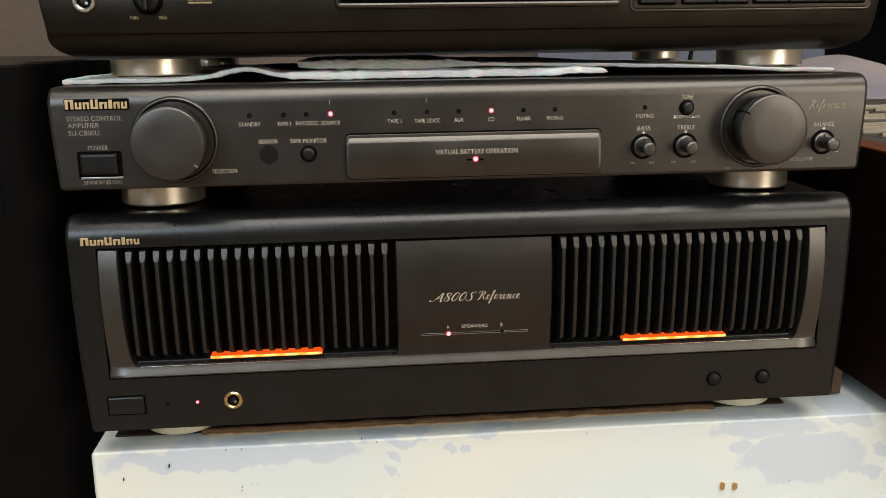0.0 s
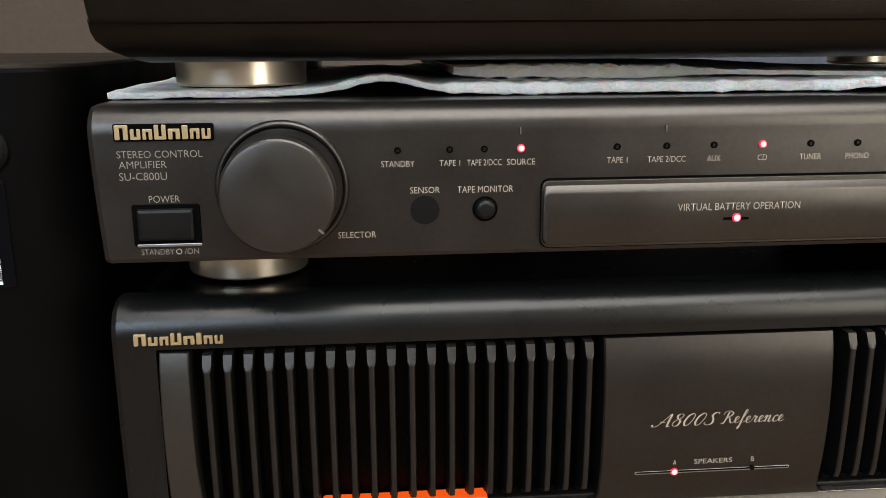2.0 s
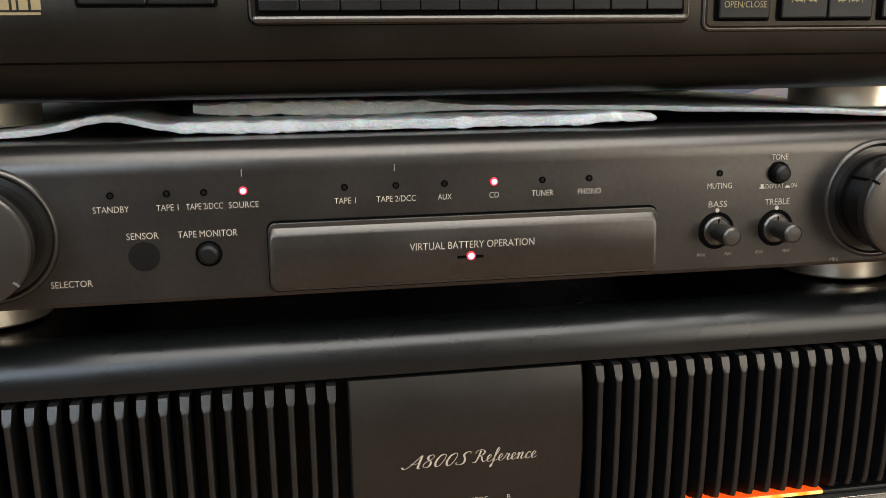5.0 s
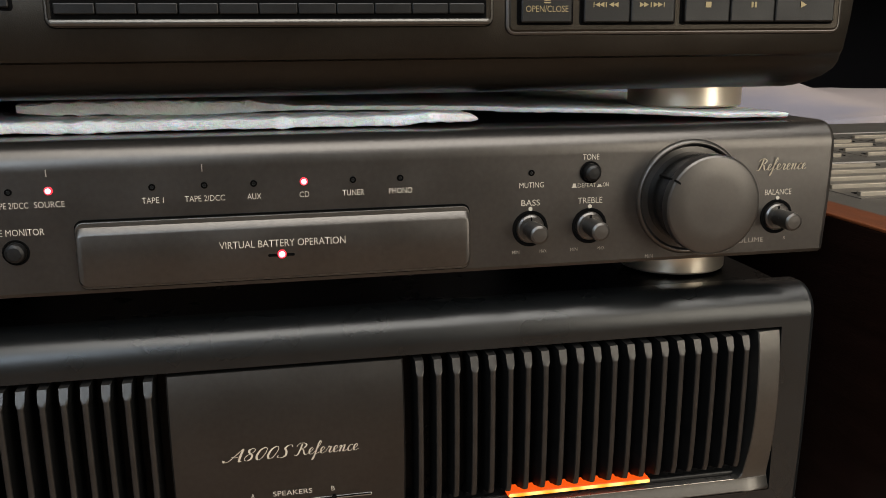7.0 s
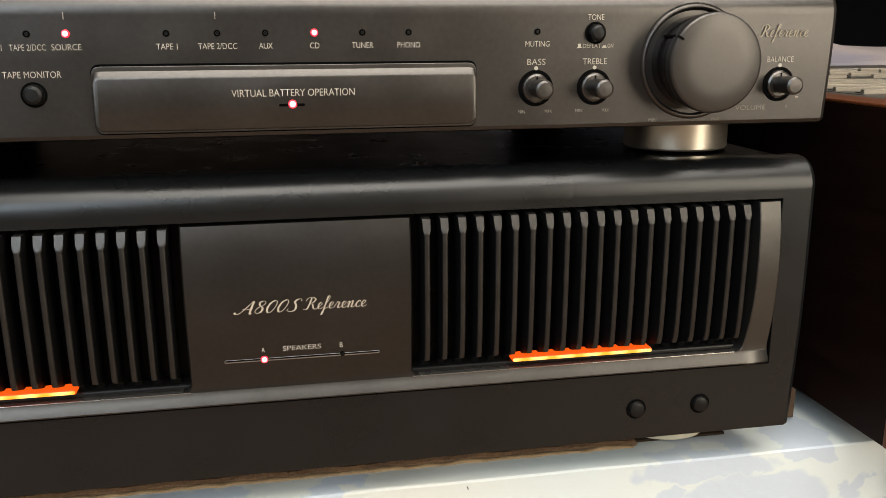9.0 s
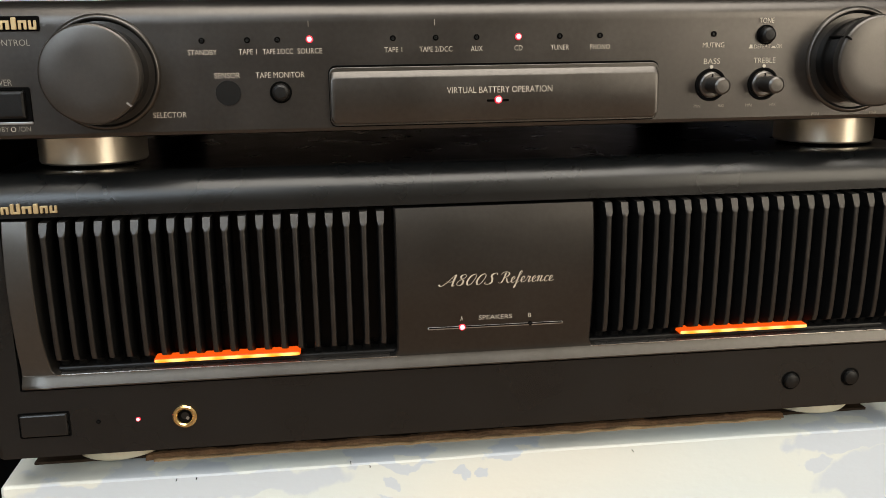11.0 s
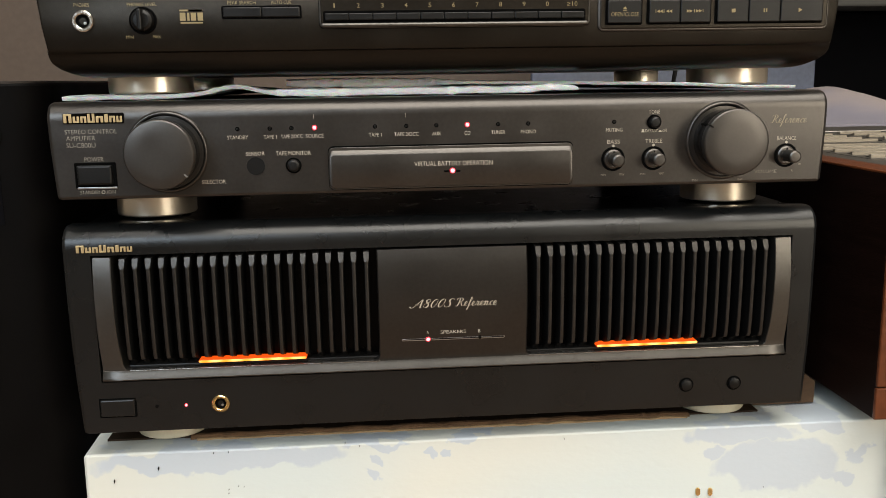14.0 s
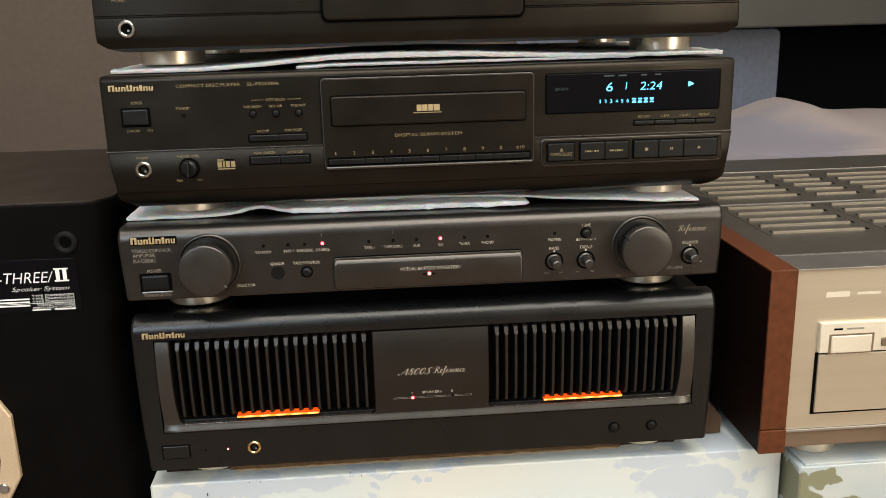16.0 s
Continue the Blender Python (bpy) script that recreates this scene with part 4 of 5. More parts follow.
# ---------------------------------------------------------------- foam sheets
def foam_sheet(x0, x1, y0, y1, base, lift, thick, front, label, nx=150, ny=34):
    """A limp packing sheet; lift(x, v) raises it, front(x) moves its front edge."""
    bm = bmesh.new()
    top, low = [], []
    for i in range(nx + 1):
        x = x0 + (x1 - x0) * i / nx
        ct, cl = [], []
        for j in range(ny + 1):
            v = (j / ny) ** 1.6
            y = y0 + front(x) + (y1 - y0 - front(x)) * v
            z = base + lift(x, v) + 0.0004 * noise.noise((x * 70, y * 70, base * 9))
            t = thick(x) * (0.72 if j == 0 else 0.95 if j == 1 else 1.0) * (0.75 + 0.5 * abs(noise.noise((x * 160, y * 160, 4))))
            mid = z + thick(x) * 0.5
            ct.append(bm.verts.new((x, y, mid + t / 2)))
            cl.append(bm.verts.new((x, y + (0.0006 if j == 0 else 0), mid - t / 2)))
        top.append(ct)
        low.append(cl)
    for i in range(nx):
        for j in range(ny):
            bm.faces.new((top[i][j], top[i + 1][j], top[i + 1][j + 1], top[i][j + 1]))
            bm.faces.new((low[i][j], low[i][j + 1], low[i + 1][j + 1], low[i + 1][j]))
        bm.faces.new((top[i][0], low[i][0], low[i + 1][0], top[i + 1][0]))
        bm.faces.new((top[i][ny], top[i + 1][ny], low[i + 1][ny], low[i][ny]))
    for j in range(ny):
        bm.faces.new((top[0][j], top[0][j + 1], low[0][j + 1], low[0][j]))
        bm.faces.new((top[nx][j], low[nx][j], low[nx][j + 1], top[nx][j + 1]))
    return tagged(part("foam_sheet", bm, "foam", None, "", 1.3), label, "packing foam", "foam sheets between units")


def hump(x, c, w):
    return math.exp(-((x - c) / w) ** 2)


def ease(a):
    a = max(0, min(1, a))
    return a * a * (3 - 2 * a)


def nose(x, x0, x1):
    """Rounds a sheet's thickness off towards its end at x1."""
    return math.sqrt(max(0.06, 1 - max(0.0, (x - x0) / (x1 - x0)) ** 2))


# the lower sheet ends in a lifted nose; the upper one is folded thick at its start and runs on thin over it
foam_sheet(-0.2185, 0.0785, 0.026, 0.30, P1 + 0.0002,
           lambda x, v: 0.0048 * hump(x, -0.122, 0.019) * (1 - 0.9 * v) + 0.0014 * ease((x - 0.044) / 0.018) * (1 - v) + 0.0002 * math.sin(x * 90) ** 2,
           lambda x: (0.0030 + 0.0020 * ease((x + 0.108) / 0.022) - 0.0010 * ease((x - 0.045) / 0.02)) * nose(x, 0.069, 0.0786),
           lambda x: -0.003 * hump(x, 0.0, 0.06) - 0.0075 * ease((x - 0.03) / 0.03) + 0.006 * max(0, (x - 0.070) / 0.0085) ** 3,
           "thin white foam packing sheet, rumpled, on control amplifier", 150, 34)
foam_sheet(-0.0945, 0.2045, 0.036, 0.26, P1,
           lambda x, v: float(np.interp(x, (-0.094, -0.085, -0.02, 0.006, 0.045, 0.08, 0.12, 0.15, 0.175, 0.205), (0.0068, 0.0052, 0.0046, 0.0058, 0.0054, 0.0050, 0.0039, 0.0026, 0.0013, 0.0008))) * (1 - (0.15 + 0.7 * ease((x - 0.08) / 0.05)) * v) + 0.0002 * math.sin(x * 60),
           lambda x: float(np.interp(x, (-0.094, -0.085, -0.03, -0.008, 0.008, 0.03, 0.217), (0.0040, 0.0058, 0.0066, 0.0054, 0.0026, 0.0025, 0.0023))),
           lambda x: 0.009 * ease((0.012 - x) / 0.03) + 0.0015 * math.sin(x * 31) * ease((0.06 - x) / 0.04) - 0.018 * ease((x - 0.05) / 0.075) - 0.006 * ease((x - 0.12) / 0.055),
           "white foam packing sheet folded double under the disc player", 150, 24)


# ---------------------------------------------------------------- disc player
cd = thing("disc_player", "brown-black compact disc player with lit display, on foam", "disc player", at=(0.001, 0.15, P1 + 0.004))
C0, C1 = 0.7130, 0.8060
prof = [(0.030, C0), (0.016, C0 + 0.0002), (0.0120, C0 + 0.0009), (0.0095, C0 + 0.0022), (0.0070, C0 + 0.0042), (0.0045, C0 + 0.0072), (0.0030, C0 + 0.0100), (0.0022, 0.7255), (0.0000, 0.7262), (-0.0008, 0.7280), (-0.0010, 0.740), (-0.0010, 0.7538), (-0.0004, 0.7546), (0.0004, 0.7552), (0.0004, 0.77), (0.0004, 0.802)] + [(y, z) for y, z in arc(0.0044, 0.8020, 0.0040, 180, 90, 5)]


def cd_half(z):
    return 0.2180 - (0.0035 * max(0, (0.756 - z) / 0.03) ** 1.5 if z > 0.7258 else 0.0022 + 0.0145 * ((0.7258 - z) / 0.0128) ** 3.2)


bm = fascia(prof, [-0.15, 0, 0.15], cd_half, depth=0.03, r=0.002)
for v in bm.verts:
    v.co.x += 0.0016
part("fascia", bm, "cd_face", cd, "", 0.7)
part("case", box(-0.2150, 0.2170, 0.0085, 0.29, 0.7275, C1 - 0.0006, 0.002), "case", cd)
part("base_plate", box(-0.1980, 0.2000, 0.0160, 0.285, C0 + 0.0008, 0.7280, 0.002), "case", cd)
# lighter metal slabs paint the highlight along the step in the face
for z, a, b in ((0.7549, -0.2165, -0.0705), (0.7549, 0.0775, 0.2190)):
    part("edge_line", slab(a, b, z - 0.00045, z + 0.00035, -0.0014, 0.001, 0.0002, 0.0002), "collar", cd)
for x in (-0.1742, 0.1795):
    foot(cd, x, 0.058, P1 + 0.0032, C0 + 0.001, 0.0245)
    foot(cd, x * 0.98, 0.24, P1 + 0.0032, C0 + 0.001, 0.0180)
wordmark(-0.2105, -0.1812, 0.7978, 0.0040, 0.0003, "gold", cd, plate=False)
YU, YL = 0.0001, -0.0013
lettering("COMPACT DISC PLAYER", -0.1660, -0.1235, 0.7982, 0.0022, YU, "print_gold", cd)
lettering("SL-PG570A", -0.1190, -0.0975, 0.7982, 0.0022, YU, "print_gold", cd)
words("POWER", -0.1930, 0.7878, 0.0020, YU, "print_gold", cd, 0.74)
pb = part("power_button_frame", slab(-0.2042, -0.1848, 0.7715, 0.7845, 0.0000, 0.01, 0.0008, 0.0001), "void", cd)
part("power_button", slab(-0.2030, -0.1860, 0.7730, 0.7835, -0.0020, 0.01, 0.0008, 0.001), "black", pb)
words("STANDBY", -0.1970, 0.7690, 0.0018, YU, "print_gold", cd, 0.72)
words("/ON", -0.1862, 0.7690, 0.0018, YU, "print_gold", cd, 0.72)
words("STANDBY", -0.1628, 0.7832, 0.0018, YU, "print_gold", cd, 0.74)
led(-0.1628, 0.7782, 0.0004, cd, False, 0.0012)
words("EDIT GUIDE", -0.1005, 0.7872, 0.0018, YU, "print_gold", cd, 0.72)
bars([(-0.1170, -0.1085), (-0.0925, -0.0835)], 0.7872, 0.0003, YU, "print_gold", cd)
for x, name in ((-0.1165, "TAPE LENGTH"), (-0.1010, "SIDE A/B"), (-0.0855, "TIME FADE")):
    words(name, x, 0.7828, 0.0017, YU, "print_gold", cd, 0.66)
    push_button(x, 0.7778, 0.0004, 0.0022, cd, 0.002)
for x, name in ((-0.1105, "RANDOM"), (-0.0900, "TIME MODE")):
    words(name, x, 0.7660, 0.0018, YU, "print_gold", cd, 0.72)
for x, name in ((-0.1105, "PEAK SEARCH"), (-0.0898, "AUTO CUE")):
    words(name, x, 0.7510, 0.0018, YL, "print_gold", cd, 0.74)


def key_bar(x0, x1, z0, z1, y, cuts, out=0.0016):
    g = part("key_frame", slab(x0 - 0.0008, x1 + 0.0008, z0 - 0.0008, z1 + 0.0008, y - 0.0002, y + 0.006, 0.0010, 0.0001), "void", cd)
    xs = [x0, *cuts, x1]
    for a, b in zip(xs, xs[1:]):
        part("key", slab(a + 0.00012, b - 0.00012, z0, z1, y - out, y + 0.005, 0.0007, 0.0006), "black", g)
    return g


key_bar(-0.1203, -0.0810, 0.7590, 0.7632, 0.0004, [-0.1005], 0.0012)
key_bar(-0.1205, -0.0800, 0.7433, 0.7486, -0.0010, [-0.1002], 0.0012)
words("PHONES", -0.1930, 0.7505, 0.0018, YL, "print_gold", cd, 0.72)
socket(-0.1930, 0.7422, -0.0010, 0.0056, "steel", cd, "steel-rimmed headphone socket")
words("PHONES LEVEL", -0.1622, 0.7505, 0.0018, YL, "print_gold", cd, 0.70)
part("knob_well", ring_band(0.0058, 0.0072, -0.0013, 0.001, -0.1622, 0.7422, 40, 0.0002), "void", cd)
kn = part("knob", turned([(0.0001, -0.0060), (0.0040, -0.0058), (0.0054, -0.0048), (0.0058, -0.0030), (0.0060, 0.001)], -0.1622, 0.7422, 40), "black", cd, "small black level knob")
part("knob_grip", slab(-0.1634, -0.1610, 0.7368, 0.7478, -0.0100, -0.0040, 0.0010, 0.0008), "black", kn)
words("MIN", -0.1695, 0.7338, 0.0017, YL, "print_gold", cd, 0.74)
words("MAX", -0.1555, 0.7338, 0.0017, YL, "print_gold", cd, 0.74)
bars([(-0.1430, -0.1400), (-0.1392, -0.1380), (-0.1373, -0.1346), (-0.1338, -0.1310)], 0.7440, 0.0042, YL, "print_gold", cd, "disc_emblem")
bars([(-0.1385, -0.1312), (-0.1430, -0.1310)], 0.7472, 0.0009, YL - 0.0001, "print_gold", cd, "disc_emblem")
bars([(-0.1428, -0.1312)], 0.7408, 0.0008, YL, "print_gold", cd, "disc_emblem")
# drawer block
blk = part("drawer_gap", slab(-0.0702, 0.0772, 0.7368, 0.8010, -0.0012, 0.010, 0.0030, 0.0001), "void", cd)
part("block_rim", slab(-0.0699, 0.0769, 0.7371, 0.8005, -0.0020, 0.009, 0.0030, 0.0004), "strip", blk, "bright rim of the drawer block")
part("drawer_surround", slab(-0.0692, 0.0762, 0.7378, 0.8000, -0.0026, 0.009, 0.0026, 0.0006), "cd_face", blk)
part("drawer_gap", slab(-0.0640, 0.0712, 0.7672, 0.7888, -0.0028, 0.004, 0.0024, 0.0001), "void", blk)
dr = part("drawer", slab(-0.0632, 0.0704, 0.7680, 0.7880, -0.0048, 0.004, 0.0020, 0.0010), "cd_face", blk, "closed disc drawer")
bars([(-0.0050, -0.0016), (-0.0012, 0.0024), (0.0030, 0.0062), (0.0066, 0.0108)], 0.7788, 0.0044, -0.0050, "gold", dr, "emblem")
bars([(-0.0075, 0.0125)], 0.7755, 0.0006, -0.0050, "print_gold", dr, "emblem")
lettering("DIGITAL SERVO SYSTEM", -0.0205, 0.0260, 0.7602, 0.0022, -0.0028, "print_gold", blk)
g = part("key_frame", slab(-0.0678, 0.0742, 0.7392, 0.7462, -0.0029, 0.004, 0.0012, 0.0001), "void", blk)
for k in range(11):
    a = -0.0670 + 0.01277 * k
    part("key", slab(a + 0.00015, a + 0.01262, 0.7412, 0.7448, -0.0040, 0.004, 0.0005, 0.0004), "black", g)
    lettering(["1", "2", "3", "4", "5", "6", "7", "8", "9", "0"][k] if k < 10 else "\u226510", *((a + 0.0052 - 0.0008, a + 0.0052 + 0.0008) if k < 10 else (a + 0.0035, a + 0.0090)), 0.7489, 0.0024, -0.0028, "print_gold", blk)
part("sill", slab(-0.0690, 0.0756, 0.7374, 0.7398, -0.0038, 0.004, 0.0011, 0.0010), "strip", blk, "bevelled metal lower edge")
# display
part("display_frame", slab(0.0848, 0.2095, 0.7706, 0.7990, -0.0004, 0.004, 0.0014, 0.0003), "void", cd)
dp = part("display_window", slab(0.0858, 0.2086, 0.7714, 0.7982, -0.0009, 0.004, 0.0010, 0.0003), "glass", cd, "smoked display window with blue digits")
DY = -0.00115
lettering("6", 0.1276, 0.1320, 0.7886, 0.0064, DY, "vfd", dp, shear=0.15)
lettering("1", 0.1402, 0.1432, 0.7890, 0.0052, DY, "vfd", dp, shear=0.15)
lettering("2:24", 0.1515, 0.1672, 0.7886, 0.0056, DY, "vfd", dp, shear=0.15)
shape([tri(0.1880, 0.7890, 0.0042)], DY, "vfd", dp, "play_mark")
for k, n in enumerate("123456"):
    lettering(n, 0.1226 + 0.0039 * k, 0.1242 + 0.0039 * k, 0.7786, 0.0026, DY, "vfd", dp)
bars([(0.1460 + 0.0042 * k, 0.1490 + 0.0042 * k) for k in range(4)], 0.7798, 0.0009, DY, "vfd", dp, "segment")
bars([(0.1465 + 0.0042 * k, 0.1485 + 0.0042 * k) for k in range(4)], 0.7786, 0.0007, DY - 0.0001, "vfd", dp, "segment")
bars([(0.1460 + 0.0042 * k, 0.1490 + 0.0042 * k) for k in range(4)], 0.7774, 0.0009, DY, "vfd", dp, "segment")
lettering("SENSOR", 0.0915, 0.1010, 0.7880, 0.0018, DY, "vfd_dim", dp)
bars([(0.126, 0.133), (0.136, 0.142), (0.152, 0.156), (0.162, 0.166)], 0.7962, 0.0010, DY, "vfd_dim", dp, "segment")
for x, name in ((0.1555, "PROGRAM"), (0.1705, "CLEAR"), (0.1850, "RECALL"), (0.1990, "REPEAT")):
    words(name, x, 0.7670, 0.0017, YU, "print_gold", cd, 0.74)
key_bar(0.1482, 0.2068, 0.7612, 0.7640, 0.0004, [0.1630, 0.1778, 0.1925], 0.0014)
part("key_surround_rim", slab(0.0814, 0.2126, 0.7337, 0.7537, -0.0019, 0.004, 0.0034, 0.0009), "titan_panel", cd, "satin rim round the keys")
part("key_surround", slab(0.0822, 0.2118, 0.7347, 0.7532, -0.0022, 0.004, 0.0026, 0.0010), "cd_face", cd)
for x0, x1, cuts in ((0.0862, 0.1052, []), (0.1092, 0.1440, [0.1268]), (0.1475, 0.2080, [0.1655, 0.1835])):
    key_bar(x0, x1, 0.7380, 0.7503, -0.0022, cuts, 0.0022)
KY = -0.0047
words("OPEN/CLOSE", 0.0957, 0.7428, 0.0022, KY, "print_gold", cd, 0.70)
shape([[(0.0945, 0.7455), (0.0969, 0.7455), (0.0957, 0.7470)], quad(0.0945, 0.0969, 0.7447, 0.7451)], KY, "print_gold", cd)
shape([tri(0.1142, 0.7442, 0.0018, -1), tri(0.1158, 0.7442, 0.0018, -1), quad(0.1127, 0.1130, 0.7433, 0.7451), quad(0.1172, 0.1176, 0.7433, 0.7451), tri(0.1194, 0.7442, 0.0018, -1), tri(0.1211, 0.7442, 0.0018, -1)], KY, "print_gold", cd)
shape([tri(0.1310, 0.7442, 0.0018), tri(0.1326, 0.7442, 0.0018), quad(0.1342, 0.1346, 0.7433, 0.7451), tri(0.1362, 0.7442, 0.0018), tri(0.1379, 0.7442, 0.0018), quad(0.1392, 0.1395, 0.7433, 0.7451)], KY, "print_gold", cd)
shape([quad(0.1555, 0.1577, 0.7432, 0.7452)], KY, "print_gold", cd)
shape([quad(0.1736, 0.1744, 0.7432, 0.7452), quad(0.1749, 0.1757, 0.7432, 0.7452)], KY, "print_gold", cd)
shape([tri(0.1948, 0.7442, 0.0024)], KY, "print_gold", cd)

cd.scale.x = 1.009

# foam on the disc player
foam_sheet(-0.213, 0.2165, 0.012, 0.27, C1 + 0.0002,
           lambda x, v: 0.0056 * ease((x + 0.165) / 0.12) * (1 - 0.72 * ease((x - 0.0) / 0.15)) * (1 - 0.6 * v),
           lambda x: 0.0036 + 0.0014 * hump(x, -0.01, 0.07),
           lambda x: 0.004 * hump(x, 0.13, 0.04), "thin white foam packing sheet on disc player", 120, 24)
foam_sheet(-0.087, 0.150, 0.0125, 0.20, C1 + 0.0002, lambda x, v: 0.0008 * ease((x + 0.087) / 0.03), lambda x: 0.0023, lambda x: 0.004 * ease((x - 0.05) / 0.08), "second thin layer of white packing foam on disc player", 90, 14)


# ---------------------------------------------------------------- upper deck
deck = thing("cassette_deck", "brown-black audio deck with headphone socket, on foam", "audio deck", at=(0.001, 0.15, C1 + 0.004))
D0 = 0.8208
prof = [(0.020, D0), (0.006, D0 + 0.0004), (0.0014, D0 + 0.003), (0.0000, D0 + 0.007), (-0.0006, 0.832), (0.0, 0.8432), (0.0016, 0.8440), (0.0016, 0.8447), (0.0002, 0.8452), (0.0002, 0.87), (0.0002, 0.915)] + arc(0.0052, 0.9152, 0.005, 180, 90, 4)
bm = fascia(prof, [-0.15, 0, 0.15], lambda z: 0.2195 - 0.012 * max(0, (0.8285 - z) / 0.0067) ** 2, depth=0.02, r=0.002)
for v in bm.verts:
    v.co.x += 0.0028
part("fascia", bm, "cd_face", deck, "", 0.7)
part("case", box(-0.2110, 0.2190, 0.0095, 0.29, D0 + 0.0078, 0.9196, 0.002), "case", deck)
part("base_plate", box(-0.2030, 0.2065, 0.0160, 0.285, D0 + 0.0008, D0 + 0.0080, 0.002), "case", deck)
dg = part("drawer_gap", slab(-0.0672, 0.0710, 0.8372, 0.8800, -0.0016, 0.010, 0.0050, 0.0001), "void", deck)
part("drawer", slab(-0.0657, 0.0695, 0.8386, 0.8790, -0.0045, 0.010, 0.0042, 0.0012), "cd_face", dg)
socket(-0.1955, 0.8365, -0.0006, 0.0056, "steel", deck, "steel-rimmed headphone socket")
words("PHONES", -0.1990, 0.8548, 0.0020, -0.0001, "print_gold", deck, 0.72)
for x in (-0.1797, 0.1850):
    foot(deck, x, 0.058, C1 + 0.0040, D0 + 0.001, 0.0230)
    foot(deck, x * 0.98, 0.24, C1 + 0.0040, D0 + 0.001, 0.0180)


# ---------------------------------------------------------------- receiver beside the stack
rec = thing("receiver", "champagne-faced receiver with dark wood side cheeks, on carton", "receiver", at=(0.48, 0.2, BOX_TOP))
RY, R0, R1 = -0.018, 0.508, 0.6565


def cheek(x0, x1):
    # the side wears a much darker copy of the edging wood, its shade painted in
    ob = part("side_cheek", box(x0, x1, RY + 0.0024, 0.465, R0, R1 - 0.0016, 0.0006), "wood_side", rec, "wooden side cheek, shade coloured in")
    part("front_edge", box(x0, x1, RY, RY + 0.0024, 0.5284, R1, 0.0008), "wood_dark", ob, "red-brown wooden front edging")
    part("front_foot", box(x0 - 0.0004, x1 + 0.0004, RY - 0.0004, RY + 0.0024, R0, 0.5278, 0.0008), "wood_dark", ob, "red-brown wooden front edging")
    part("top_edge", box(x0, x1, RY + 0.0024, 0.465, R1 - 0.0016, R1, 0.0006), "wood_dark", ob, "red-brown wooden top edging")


cheek(0.2475, 0.2680)
cheek(0.6925, 0.7130)
part("front_panel", box(0.2684, 0.6921, RY + 0.003, 0.02, 0.5262, R1 - 0.0015, 0.0008), "rec_face", rec, "brushed champagne front panel")
part("lid", box(0.2684, 0.6921, 0.0205, 0.465, 0.512, R1 - 0.002, 0.0008), "rec_top", rec, "grey-brown vented lid")
part("plinth", box(0.2684, 0.6921, RY + 0.004, 0.02, 0.5105, 0.5240, 0.0008), "rec_plinth", rec, "brown metal plinth")
part("bright_line", box(0.2684, 0.6921, RY + 0.0015, 0.01, 0.5240, 0.5262, 0.0006), "silver", rec)
for y in (0.026, 0.209, 0.379):
    part("lid_seam", box(0.2690, 0.6915, y, y + 0.0016, R1 - 0.003, R1 - 0.0012, 0), "silver", rec)
for x0, x1, y0, pitch in ((0.2975, 0.3800, 0.089, 0.0243), (0.4010, 0.4830, 0.089, 0.0243), (0.5045, 0.5870, 0.089, 0.0243), (0.3060, 0.3900, 0.236, 0.0255), (0.4110, 0.4530, 0.236, 0.0255), (0.4740, 0.5580, 0.236, 0.0255)):
    bank = part("vent_bank", box(x0 - 0.004, x1 + 0.004, y0 - 0.004, y0 + 4 * pitch + 0.016, R1 - 0.0024, R1 - 0.0017, 0), "rec_top", rec)
    for k in range(5):
        y = y0 + pitch * k
        part("louvre", box(x0, x1, y + 0.0026, y + 0.0058, R1 - 0.0022, R1 + 0.0006, 0.0004), "louvre", bank)
        part("slot", box(x0 + 0.002, x1 + 0.006, y + 0.0068, y + 0.0130, R1 - 0.0022, R1 - 0.0014, 0), "void", bank)
part("button_plate", box(0.2885, 0.60, RY - 0.0005, 0.0, 0.5895, 0.6135, 0.0008), "rec_plate", rec, "ivory button strip")
part("button_gap", box(0.2955, 0.3305, RY - 0.0008, 0.0, 0.5885, 0.6045, 0), "rec_plinth", rec)
part("button", box(0.2970, 0.3290, RY - 0.0014, 0.0, 0.5893, 0.6033, 0.0010), "rec_plate", rec)
part("switch", box(0.3365, 0.3520, RY - 0.0020, 0.0, 0.5935, 0.6000, 0.0008), "rec_plinth", rec)
bars([(0.2985, 0.3055)], 0.6085, 0.0016, RY - 0.0008, "void", rec)
bars([(0.3085, 0.3220)], 0.6085, 0.0014, RY - 0.0008, "dim", rec)
part("flap_gap", box(0.2873, 0.5990, RY + 0.0024, 0.0, 0.5385, 0.5893, 0), "void", rec)
part("flap", box(0.2895, 0.5980, RY + 0.0008, 0.0, 0.5402, 0.5880, 0.0006), "rec_face", rec, "closed champagne control flap")
bars([(0.292, 0.310)], 0.6350, 0.0044, RY + 0.0028, "rec_plate", rec, "maker_plate")
bars([(0.316, 0.334)], 0.6350, 0.0022, RY + 0.0028, "rec_plate", rec, "maker_plate")
# silver strip added as the highlight where front panel meets lid
part("top_highlight", box(0.2684, 0.6921, RY + 0.0016, 0.0200, R1 - 0.0018, R1 - 0.0004, 0.0004), "silver", rec, "added silver strip for the highlight on the top edge")
for x in (0.3090, 0.652):
    foot(rec, x, 0.0250, BOX_TOP - 0.0004, R0 + 0.003, 0.0210)
    foot(rec, x, 0.36, BOX_TOP - 0.0004, R0 + 0.003, 0.0210)
rec.location.x += 0.0035
rec.location.z -= 0.0035
